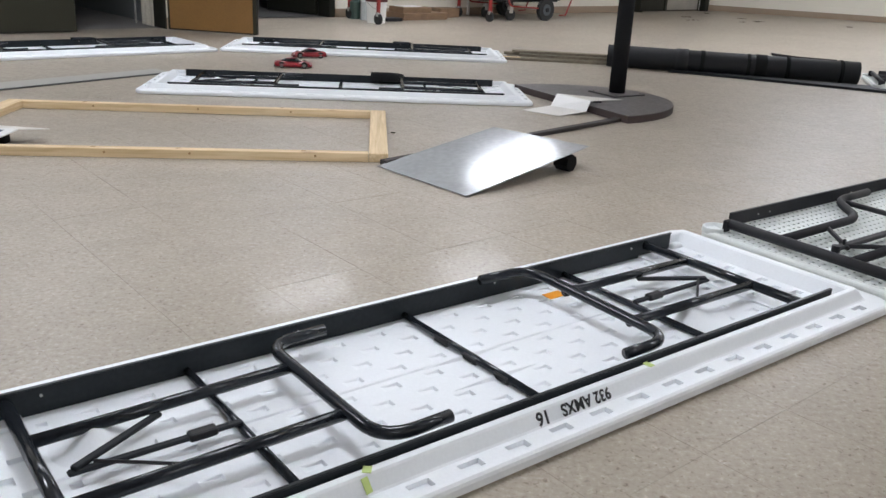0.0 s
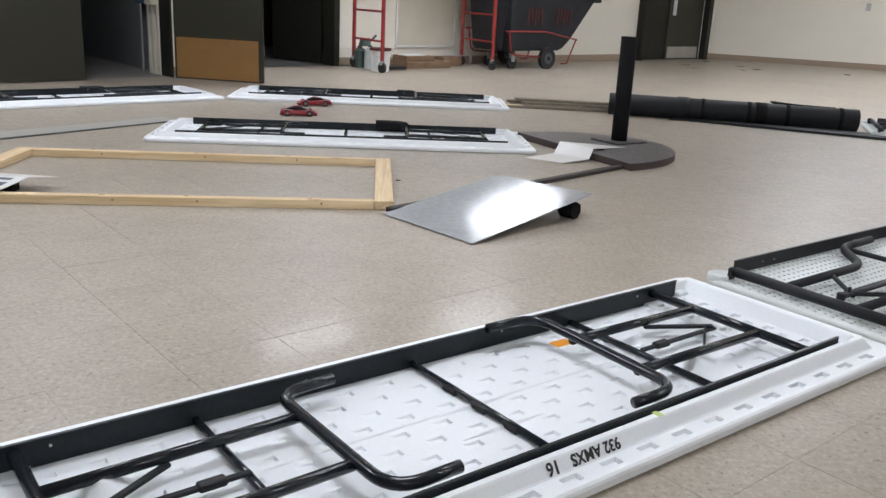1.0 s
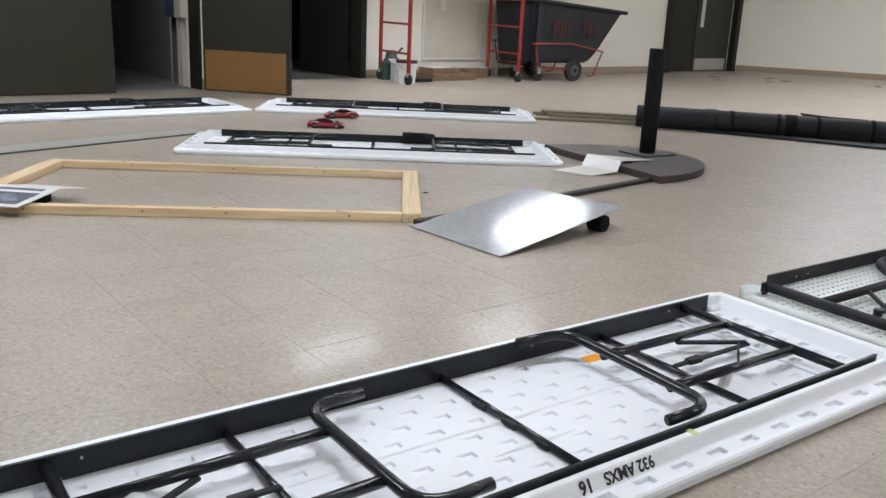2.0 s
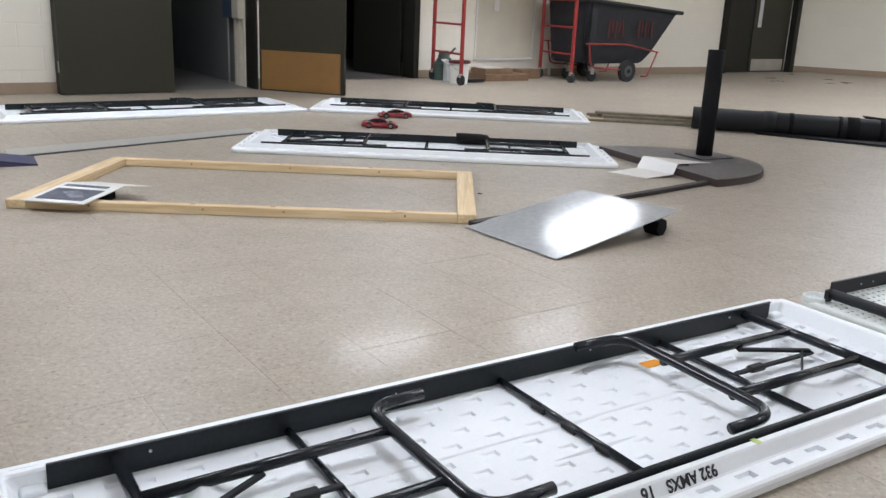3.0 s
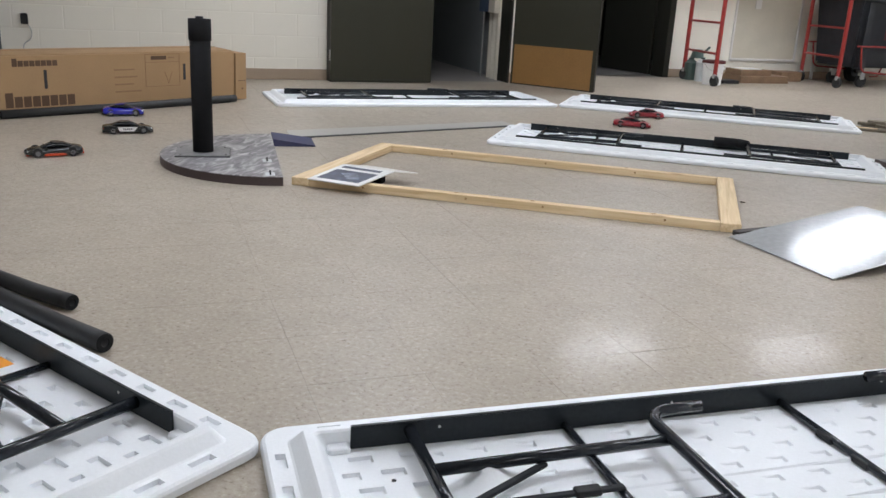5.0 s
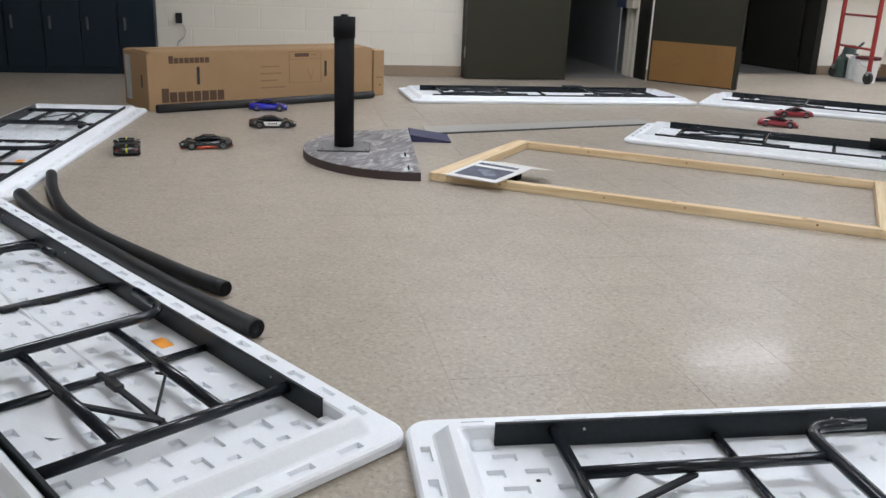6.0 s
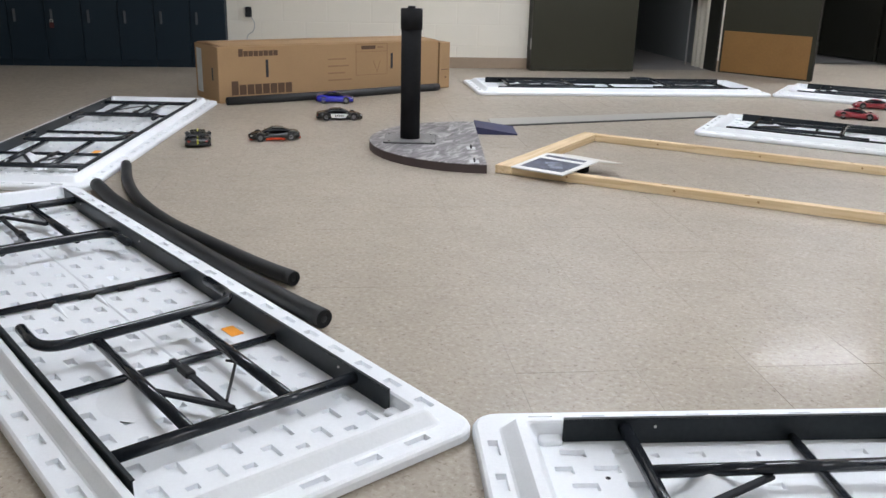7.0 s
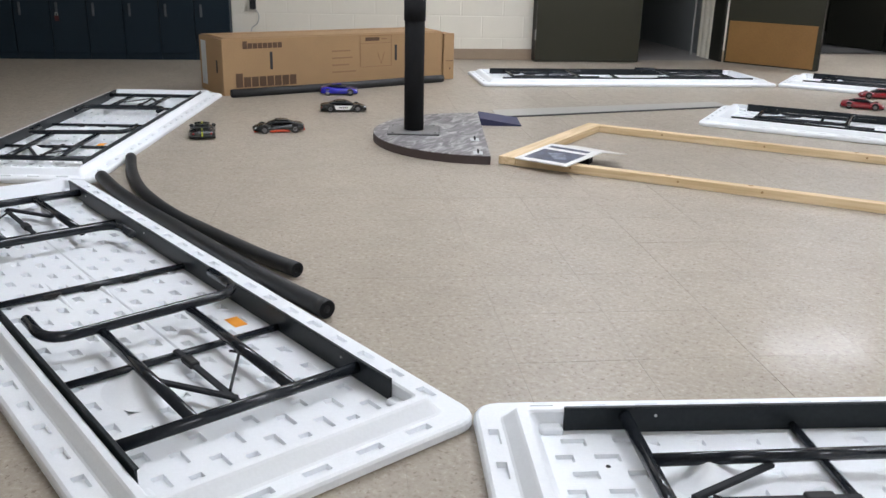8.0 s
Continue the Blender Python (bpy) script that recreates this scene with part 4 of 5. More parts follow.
# ---- cardboard carton ----
ct = thing("long_carton", pose(-4.754, 3.989, 0, 0, 0, 69.0), "long brown cardboard carton with dark print standing on the floor", "carton")
CL, CD, CH = 1.81, 0.42, 0.375
part("body", B((CL / 2, CD / 2, CH / 2), (CL, CD, CH), 0.004), M_CARD, ct)
part("end_flap", B((CL + 0.055, CD / 2 - 0.10, CH / 2 - 0.004), (0.10, 0.24, CH - 0.02), 0.003), M_CARD, ct)
part("top_flap", B((0, 0, 0), (CL * 0.98, CD / 2, 0.005), 0.001), M_CARD, ct, m=pose(CL / 2, CD * 0.26, CH + 0.008, 2, 0, 0))
part("top_flap", B((0, 0, 0), (CL * 0.98, CD / 2 - 0.01, 0.005), 0.001), M_CARD, ct, m=pose(CL / 2, CD * 0.76, CH + 0.009, -3, 0, 0))
part("end_label", B((-0.0015, CD * 0.80, CH * 0.52), (0.002, 0.09, 0.30)), M_CLEAR, ct, "pale label on the carton's end")
part("hand_hole", B((-0.0015, CD * 0.24, CH * 0.50), (0.003, 0.022, 0.085), 0.001), M_INK, ct)


def card_mark(x, z, w, h, mat=M_CARD_D, name="printed_mark", tilt=0.0):
    return part(name, B((0, 0, 0), (w, 0.0016, h)), mat, ct, m=pose(x, -0.0009, z, 0, tilt, 0))


for x, z, h in ((0.355, 0.222, 0.12), (1.375, 0.235, 0.115)):
    part("hand_slot", B((x, -0.0012, z), (0.020, 0.003, h), 0.001), M_INK, ct)


# the carton's print, as plain shapes
def print_bars(x0, z0, n, w, h, mat):
    """A line of print as a row of plain blocks."""
    for k in range(n):
        hh = h if k == 0 else h * 0.72
        card_mark(x0 + k * w * 1.08, z0 + hh / 2, w * 0.92, hh, mat)


print_bars(0.115, 0.05, 8, 0.053, 0.095, M_CARD_D)
print_bars(0.165, 0.308, 8, 0.034, 0.05, M_CARD_D)
for k, (z, w) in enumerate(((0.265, 0.15), (0.215, 0.17), (0.165, 0.14), (0.115, 0.20))):
    card_mark(0.83 + w / 2, z, w, 0.011, M_CARD_L)
for x, z, w, h in ((1.20, 0.365, 0.27, 0.004), (1.20, 0.31, 0.27, 0.004), (1.20, 0.14, 0.27, 0.004), (1.065, 0.2525, 0.004, 0.23), (1.335, 0.2525, 0.004, 0.23)):
    card_mark(x, z, w, h, M_CARD_L)
card_mark(1.17, 0.34, 0.12, 0.026)
card_mark(1.27, 0.34, 0.05, 0.010, M_CARD_L)
card_mark(1.26, 0.20, 0.004, 0.09, M_CARD_L, tilt=20)
card_mark(1.23, 0.20, 0.004, 0.09, M_CARD_L, tilt=-20)
part("printed_frame", B((CL + 0.06, CD / 2 - 0.2215, 0.15), (0.07, 0.002, 0.004)), M_CARD_D, ct)
part("printed_dot", B((CL + 0.065, CD / 2 - 0.2215, 0.09), (0.012, 0.002, 0.012)), M_CARD_D, ct)

# ---- foam pipe tubes ----
def tube_ends(parent, a, b, r):
    """The cut face at a tube's near end: a rough ring round its bore."""
    a, b = Vector(a), Vector(b)
    d = (a - b).normalized()
    side = d.orthogonal().normalized()
    up = d.cross(side)
    bm = bmesh.new()
    rings = []
    for q, off in ((0.92, 0.0005), (0.90, 0.002), (0.46, 0.002), (0.42, 0.0005)):
        rings.append([bm.verts.new(a + d * off + r * q * (math.cos(k * math.pi / 9) * side + math.sin(k * math.pi / 9) * up)) for k in range(18)])
    for p, q in zip(rings, rings[1:]):
        for k in range(18):
            bm.faces.new((p[k], p[(k + 1) % 18], q[(k + 1) % 18], q[k]))
    part("cut_end", bm, M_FOAM, parent)


tb = thing("foam_tube", Matrix(), "black foam pipe tube lying along the carton", "foam tube", "foam tubes")
part("tube", TU([(-4.663, 3.973, 0.028), (-4.378, 4.655, 0.028), (-4.068, 5.537, 0.028), (-4.049, 5.599, 0.028)], 0.028, 14, 0.012), M_TUBE, tb, smooth=True)
tube_ends(tb, (-4.663, 3.973, 0.028), (-4.378, 4.655, 0.028), 0.028)


def curve_points(P, n=40):
    """A smooth line through points."""
    P = [Vector(p) for p in P]
    P = [2 * P[0] - P[1]] + P + [2 * P[-1] - P[-2]]
    out = []
    for i in range(1, len(P) - 2):
        for k in range(n // (len(P) - 3)):
            t = k / (n // (len(P) - 3))
            a, b, c_, d_ = P[i - 1], P[i], P[i + 1], P[i + 2]
            out.append(0.5 * (2 * b + (c_ - a) * t + (2 * a - 5 * b + 4 * c_ - d_) * t * t + (3 * b - a - 3 * c_ + d_) * t ** 3))
    return out + [P[-2]]


tb = thing("foam_tube", Matrix(), "long black foam tube lying beside an upturned table", "foam tube", "foam tubes")
part("tube", TU(curve_points([(x, y, 0.027) for x, y in TUBE_A]), 0.027, 18, 0.012), M_TUBE, tb, smooth=True)
tube_ends(tb, (*TUBE_A[0], 0.027), (*TUBE_A[1], 0.027), 0.027)
tb = thing("foam_tube", Matrix(), "long black foam tube curving away on the tiles", "foam tube", "foam tubes")
part("tube", TU(curve_points([(x, y, 0.024) for x, y in TUBE_B]), 0.024, 18, 0.012), M_TUBE, tb, smooth=True)
tube_ends(tb, (*TUBE_B[0], 0.024), (*TUBE_B[1], 0.024), 0.024)


# ---- toy cars ----
def car_body(L, W, H, nose):
    """Lofted sections along x: a low hull with raised wings over the wheels."""
    bm = bmesh.new()
    secs = ((-0.52, 0.62, 0.22, 0.52), (-0.49, 0.94, 0.12, 0.66), (-0.40, 1.04, 0.09, 0.72), (-0.28, 1.07, 0.08, 0.73), (-0.15, 1.00, 0.08, 0.66), (0.02, 0.96, 0.08, 0.62), (0.16, 0.99, 0.08, 0.62), (0.30, 1.06, 0.08, 0.65 - nose), (0.42, 1.00, 0.09, 0.57 - nose), (0.49, 0.84, 0.10, 0.46 - nose), (0.53, 0.55, 0.16, 0.36 - nose))
    loops = []
    for x, w, z0, z1 in secs:
        hw = W / 2 * w
        loops.append([bm.verts.new((x * L, y * hw, z * H)) for y, z in ((-0.88, z0), (-1.03, z0 + 0.12), (-1.02, (z0 + z1) / 2 + 0.08), (-0.84, z1 + 0.02), (0, z1 + 0.02), (0.84, z1 + 0.02), (1.02, (z0 + z1) / 2 + 0.08), (1.03, z0 + 0.12), (0.88, z0))])
    for a, b in zip(loops, loops[1:]):
        for k in range(9):
            bm.faces.new((a[k], a[(k + 1) % 9], b[(k + 1) % 9], b[k]))
    bm.faces.new(loops[0]), bm.faces.new(loops[-1])
    return bm


def car_cabin(L, W, H, grow=0.0, roof_only=False):
    bm = bmesh.new()
    secs = ((-0.40, 0.70, 0.60, 0.62), (-0.20, 0.74, 0.60, 0.93), (-0.05, 0.74, 0.58, 1.0), (0.08, 0.74, 0.57, 0.96), (0.27, 0.78, 0.55, 0.58))
    if roof_only:
        secs = ((-0.23, 0.74, 0.90, 0.915), (-0.05, 0.745, 0.975, 1.01), (0.075, 0.74, 0.94, 0.975))
    loops = []
    for x, w, z0, z1 in secs:
        hw = W / 2 * w
        loops.append([bm.verts.new((x * L, y * hw, z * H + grow)) for y, z in ((-1.0, z0), (-0.80, z1), (0, z1 + 0.02), (0.80, z1), (1.0, z0))])
    for a, b in zip(loops, loops[1:]):
        for k in range(5):
            bm.faces.new((a[k], a[(k + 1) % 5], b[(k + 1) % 5], b[k]))
    bm.faces.new(loops[0]), bm.faces.new(loops[-1])
    return bm


def toy_car(x, y, heading, paint, label, L=0.265, W=0.118, H=0.068, roof=None, wing=False, lower=None, stripe=None, door_panel=None):
    t = thing("toy_car", pose(x, y, 0, 0, 0, heading), label, "toy car", "radio-controlled cars")
    body = part("body", car_body(L, W, H, 0.04 if wing else 0.0), paint, t, smooth=True)
    cabin = part("cabin_glass", car_cabin(L, W * 1.04, H * 1.04), M_GLASS, body, smooth=True)
    top = part("roof", car_cabin(L, W * 1.02, H * 1.03, 0.0008, True), roof or paint, body, smooth=True)
    for ob_ in (body, cabin, top):
        sub = ob_.modifiers.new("rounding", "SUBSURF")
        sub.levels = sub.render_levels = 2 if ob_ is body else 1
    for sx in (-0.31, 0.31):
        for sy in (-1, 1):
            y0, y1 = sy * W * 0.36, sy * W * 0.522
            part("wheel_arch", C((sx * L, sy * W * 0.40, 0.0225), (sx * L, sy * W * 0.512, 0.0225), 0.0245, 18), M_BLACKPL, body)
            wh = part("wheel", C((sx * L, y0, 0.0205), (sx * L, y1, 0.0205), 0.0205, 18), M_RUBBER, t)
            part("rim", C((sx * L, y1 - sy * 0.001, 0.0205), (sx * L, y1 + sy * 0.0015, 0.0205), 0.0125, 10), M_RIM, wh)
    for sy in (-1, 1):
        part("headlight", B((0.455 * L, sy * W * 0.30, 0.43 * H), (0.022, 0.022, 0.008), 0.002), M_HEAD, t)
        part("tail_light", B((-0.488 * L, sy * W * 0.28, 0.47 * H), (0.012, 0.030, 0.008), 0.002), M_TAIL, t)
        part("mirror", B((0.16 * L, sy * W * 0.50, 0.66 * H), (0.012, 0.014, 0.008), 0.002), paint, t)
        if door_panel:
            bm = prism([(-0.050, -0.013), (0.034, -0.013), (0.052, 0.013), (-0.060, 0.013)], 0.0, 0.003)
            side = part("door_panel", bm, door_panel, t, m=Matrix.Translation((0.0, sy * W * 0.502 + (0.003 if sy > 0 else 0.0), 0.42 * H)) @ pose(0, 0, 0, 90, 0, 0))
            for k in range(5):
                part("printed_bar", B(((k - 2) * 0.011 - 0.004, 0.001, 0.0015), (0.007, 0.009, 0.0042)), M_INK, side)
        if lower:
            part("side_skirt", B((0, sy * W * 0.487, 0.19 * H), (L * 0.40, 0.006, 0.014), 0.002), lower, t)
    part("bumper", B((-0.485 * L, 0, 0.24 * H), (0.020, W * 0.78, 0.014), 0.003), lower or M_BLACKPL, t)
    part("splitter", B((0.465 * L, 0, 0.17 * H), (0.028, W * 0.80, 0.008), 0.002), lower or M_BLACKPL, t)
    if wing:
        w = part("wing", B((-0.46 * L, 0, 0.93 * H), (0.024, W * 0.94, 0.004), 0.0015), M_BLACKPL, t)
        for sy in (-1, 1):
            part("wing_stay", B((-0.45 * L, sy * W * 0.26, 0.80 * H), (0.010, 0.004, 0.026)), M_BLACKPL, w)
    if stripe:
        part("stripe", B((-0.40 * L, 0, 0.765 * H), (0.050, 0.008, 0.004)), stripe, t)
        part("stripe", B((-0.512 * L, 0, 0.46 * H), (0.006, 0.008, 0.024)), stripe, t)
        part("stripe", B((-0.02 * L, 0, 1.035 * H), (0.06, 0.007, 0.002)), stripe, t)
    return t


toy_car(-1.13, 7.09, 200, M_CRED, "glossy red toy sports car parked beside an upturned table")
toy_car(-1.15, 6.48, 8, M_CRED, "red toy sports car driving behind an upturned table")
toy_car(-4.235, 4.575, 40, M_CBLUE, "bright blue toy sports car beside the foam tube", L=0.25, H=0.076)
toy_car(-3.775, 4.075, 45, M_CBLACK, "black and white toy patrol car near the post", door_panel=M_WHITE, roof=M_CBLACK, L=0.275)
toy_car(-3.850, 3.005, 138, M_CBLACK, "black toy supercar with a rear wing and yellow stripe", wing=True, stripe=M_CYEL, L=0.27, W=0.125)
toy_car(-3.615, 3.334, 232, M_CBLACK, "black toy sports car with orange-red flanks", lower=M_CORANGE)


# ---- along the back wall ----
def locker(u):
    t = thing("locker", at(u, 8.05, 0), "tall dark navy steel locker with a recessed latch", "locker", "wall lockers")
    part("body", B((0.1525, 0.10, 0.92), (0.303, 0.198, 1.84), 0.002), M_LOCKER, t)
    door = part("door", B((0.1525, -0.006, 0.93), (0.292, 0.010, 1.74), 0.002), M_LOCKER, t)
    part("latch", B((0.058, -0.016, 0.43), (0.020, 0.012, 0.11), 0.003), M_LATCH, door)
    for k in range(4):
        part("vent", B((0.1525, -0.0125, 1.55 + k * 0.03), (0.12, 0.003, 0.006)), M_INK, door)
    return t


first = locker(-1.224 - 0.305)
for k in range(1, 10):
    lk = copy_thing(first, at(-1.224 - 0.305 * (k + 1), 8.05, 0))
    if k == 4:
        pl = part("padlock", B((0.058, -0.030, 0.352), (0.035, 0.018, 0.045), 0.004), M_REDMARK, lk, "red padlock")
        part("shackle", TU(rounded([(0.047, -0.030, 0.37), (0.047, -0.030, 0.40), (0.069, -0.030, 0.40), (0.069, -0.030, 0.37)], 0.01), 0.003, 6), M_GREYMET, pl)

ob = thing("wall_outlet", at(-1.03, 8.245, 0.485), "dark wall outlet box with a hanging grey cord", "outlet")
part("box", B((0, -0.02, 0), (0.055, 0.04, 0.09), 0.004), M_BLACKPL, ob)
part("cord", TU(curve_points([(0.02, -0.03, -0.04), (0.05, -0.02, -0.10), (0.035, -0.02, -0.17), (-0.02, -0.02, -0.22), (-0.02, -0.02, -0.35)], 20), 0.004, 6), M_GREYMET, ob)

# the pair of doors: one leaf shut, the other swung out into the room
dr = thing("door_1", at(1.60, W1, 0), "olive steel double door, one leaf shut, one swung open", "door", kind="structure")
bm = bmesh.new()
box(bm, (0.025, -0.02, 1.06), (0.05, 0.24, 2.12), bevel=0.003)
box(bm, (1.908, 0.06, 1.06), (0.022, 0.29, 2.12), bevel=0.003)
box(bm, (0.96, 0.0, 2.145), (1.92, 0.24, 0.05), bevel=0.003)
part("door_frame", bm, M_OLIVE_D, dr)
leaf = part("leaf", B((0.505, -0.167, 1.053), (1.02, 0.045, 2.09), 0.003), M_OLIVE, dr)
for z in (0.25, 1.05, 1.85):
    part("hinge", C((-0.008, -0.172, z - 0.05), (-0.008, -0.172, z + 0.05), 0.008, 8), M_GREYMET, leaf)
ang = math.degrees(math.atan2(7.37 - 8.08, 4.07 - 3.505))
leaf2 = part("leaf", B((0.455, 0, 1.053), (0.91, 0.045, 2.09), 0.003), M_OLIVE, dr, m=pose(1.905, -0.17, 0, 0, 0, ang))
part("kick_board", B((0.450, -0.0245, 0.215), (0.85, 0.004, 0.385), 0.001), M_BROWNKICK, leaf2, "brown kick board")
part("edge_strip", B((0.9115, 0, 1.053), (0.004, 0.040, 2.08)), M_OLIVE_D, leaf2)

pp = thing("pipe_stack", at(3.50, 8.45, 0), "white painted vertical pipes inside the doorway", "pipes")
for k, (x, y, r) in enumerate(((0.02, 0.0, 0.040), (0.015, 0.12, 0.042), (0.02, 0.24, 0.034), (-0.03, 0.36, 0.010))):
    part("pipe", C((x, y, 0.0), (x, y, 2.45), r, 14), M_PANEL if k < 3 else M_GREYMET, pp)
part("pipe_box", B((-0.02, 0.06, 0.98), (0.12, 0.16, 0.58), 0.006), M_PANEL, pp)
bx = thing("switch_box", at(3.53, 8.80, 0.98), "dull blue box fixed to the corridor wall", "box")
part("box", B((0, 0, 0), (0.14, 0.26, 0.58), 0.005), M_BLUEBOX, bx)

# the doorway to the store
d2 = thing("door_2", at(4.90, W2, 0), "dark olive door frame, its leaf open into a dark store", "door", kind="structure")
bm = bmesh.new()
box(bm, (0.025, 0.08, 1.06), (0.05, 0.26, 2.12), bevel=0.003)
box(bm, (1.130, 0.08, 1.06), (0.08, 0.26, 2.12), bevel=0.003)
box(bm, (0.585, 0.08, 2.145), (1.17, 0.26, 0.05), bevel=0.003)
part("door_frame", bm, M_OLIVE_D, d2)
# leaf takes the darker olive: the store's shade is put into its colour
part("leaf", B((0.43, 0, 1.053), (0.86, 0.045, 2.09), 0.003), M_OLIVE_D, d2, m=pose(1.075, 0.23, 0, 0, 0, 103))
lb = thing("leaning_board", at(5.25, 10.1, 0), "dark blue board leaning in the store", "board")
part("board", B((0, 0, 0.55), (0.30, 0.03, 1.12), 0.004, pose(0, 0, 0, -8, 0, 0)), M_BLUEBOX, lb)
lg = thing("step_ladder", at(5.75, 10.6, 0), "thin metal ladder leaning in the dark store", "ladder")
for x in (-0.16, 0.16):
    part("rail", TU([(x, 0, 0), (x + 0.06, 0.35, 1.3)], 0.010, 8), M_GREYMET, lg)
for k in range(4):
    part("rung", TU([(-0.16 + 0.012 * (k + 1), 0.07 * (k + 1), 0.26 * (k + 1)), (0.16 + 0.012 * (k + 1), 0.07 * (k + 1), 0.26 * (k + 1))], 0.008, 8), M_GREYMET, lg)

# the far double door
d3 = thing("door_3", at(12.16, W2, 0), "olive double door with a narrow window and kick plate", "door", kind="structure")
bm = bmesh.new()
box(bm, (0.03, -0.02, 1.06), (0.06, 0.24, 2.12), bevel=0.003)
box(bm, (1.94, -0.03, 1.06), (0.12, 0.26, 2.12), bevel=0.003)
box(bm, (1.0, -0.02, 2.145), (2.0, 0.24, 0.05), bevel=0.003)
part("door_frame", bm, M_OLIVE_D, d3)
part("leaf", B((0.44, 0.0, 1.053), (0.75, 0.045, 2.09), 0.003), M_OLIVE_D, d3)
lf2 = part("leaf", B((1.345, -0.02, 1.053), (1.04, 0.045, 2.09), 0.003), M_OLIVE, d3)
part("kick_plate", B((1.34, -0.045, 0.125), (0.92, 0.004, 0.20), 0.001), M_STEELKICK, lf2, "dull metal kick plate")
part("window", B((0.98, -0.045, 1.12), (0.10, 0.006, 0.72), 0.002), M_CLEAR, lf2, "narrow pale window strip")
part("edge_strip", B((1.868, -0.04, 1.053), (0.012, 0.012, 2.08)), M_WHITE, d3)

# the patched access panel on the wall
ap = thing("wall_panel", at(7.50, W2 - 0.006, 0), "pale patched access panel with a thin frame on the wall", "wall panel")
part("panel", B((0, -0.006, 1.0), (0.98, 0.012, 1.50), 0.003), M_PANEL, ap)
for x, z, sx, sz in ((-0.51, 1.0, 0.03, 1.54), (0.51, 1.0, 0.03, 1.54), (0, 0.235, 1.05, 0.03)):
    part("frame_strip", B((x, -0.009, z), (sx, 0.018, sz), 0.002), M_WSHEET, ap)
part("cover_plate", B((-0.19, -0.016, 0.93), (0.09, 0.012, 0.14), 0.002), M_WSHEET, ap)
cd = thing("wall_conduit", at(8.33, W2 - 0.03, 0), "vertical grey conduit on the wall", "conduit")
part("pipe", C((0, 0, 0.0), (0, 0, 2.6), 0.022, 10), M_WSHEET, cd)

# red rolling scaffold
sc = thing("rolling_scaffold", at(6.05, 8.08, 0), "red steel rolling scaffold on castors against the wall", "scaffold")
for x, xb in ((0.0, 0.12), (1.80, 1.93)):
    fr_ = part("end_frame", TU([(x, 0, 0.13), (x, 0, 1.9)], 0.024, 12), M_RED, sc)
    part("post", TU([(xb, 0.75, 0.13), (xb, 0.75, 1.9)], 0.024, 12), M_RED, fr_)
    for z in (0.36, 0.70, 1.04, 1.38, 1.72):
        part("rung", TU([(x, 0, z), (xb, 0.75, z)], 0.013, 8), M_RED, fr_)
    for cx, cy in ((x, 0), (xb, 0.75)):
        cs = part("castor", C((cx + 0.018, cy, 0.062), (cx - 0.018, cy, 0.062), 0.062, 16), M_RUBBER, sc)
        part("castor_fork", B((cx, cy, 0.115), (0.05, 0.045, 0.05), 0.006), M_GREYMET, cs)
part("platform", B((0.96, 0.375, 1.74), (1.84, 0.70, 0.04), 0.003), M_PLY, sc)

# dark tilt cart
cart = thing("tilt_cart", at(8.95, 8.42, 0), "dark plastic tilt cart in a red frame with faded marks", "cart")
bm = bmesh.new()
out = ((-0.86, 0.24), (0.28, 0.24), (0.44, 0.36), (0.88, 0.93), (-0.92, 1.05))
for sgn in (1,):
    lo_ = [bm.verts.new((x, -0.36 + (0.06 if z < 0.5 else 0), z)) for x, z in out]
    hi_ = [bm.verts.new((x, 0.40 - (0.06 if z < 0.5 else 0), z)) for x, z in out]
    n = len(out)
    bm.faces.new(lo_), bm.faces.new(hi_)
    for k in range(n):
        if k != 3:
            bm.faces.new((lo_[k], lo_[(k + 1) % n], hi_[(k + 1) % n], hi_[k]))
bmesh.ops.bevel(bm, geom=[e for e in bm.edges if len(e.link_faces) == 2], offset=0.03, segments=2, affect="EDGES")
hopper = part("hopper", bm, M_CART, cart)
so = hopper.modifiers.new("wall", "SOLIDIFY")
so.thickness = 0.012
rim_pts = [(0.94, -0.38, 0.935), (-0.95, -0.38, 1.055), (-0.95, 0.42, 1.055), (0.94, 0.42, 0.935), (0.94, -0.38, 0.935)]
part("rim", TU(rounded(rim_pts, 0.05), 0.026, 8), M_CART, hopper)
for y in (-0.385, 0.405):
    part("frame_bar", TU(rounded([(-0.92, y, 0.50), (-0.15, y, 0.50), (0.50, y, 0.395)], 0.08), 0.0105, 8), M_RED, cart)
    part("frame_leg", TU([(0.48, y, 0.395), (0.32, y, 0.07), (0.20, y, 0.07)], 0.0105, 8), M_RED, cart)
    part("frame_stay", TU(rounded([(-0.86, y, 0.50), (-0.80, y, 0.20), (0.0, y, 0.15)], 0.08), 0.0105, 8), M_RED, cart)
    wh = part("wheel", C((-0.10, y - 0.03, 0.145), (-0.10, y + 0.03, 0.145), 0.145, 24), M_RUBBER, cart)
    part("rim_disc", C((-0.10, y - 0.034, 0.145), (-0.10, y + 0.034, 0.145), 0.075, 18), M_LATCH, wh)
    part("hub", C((-0.10, y - 0.045, 0.145), (-0.10, y + 0.045, 0.145), 0.030, 10), M_BLACKPL, wh)
    cs = part("castor", C((-0.62, y * 0.6 - 0.02, 0.075), (-0.62, y * 0.6 + 0.02, 0.075), 0.075, 16), M_RUBBER, cart)
    part("castor_fork", B((-0.62, y * 0.6, 0.14), (0.07, 0.06, 0.09), 0.008), M_GREYMET, cs)
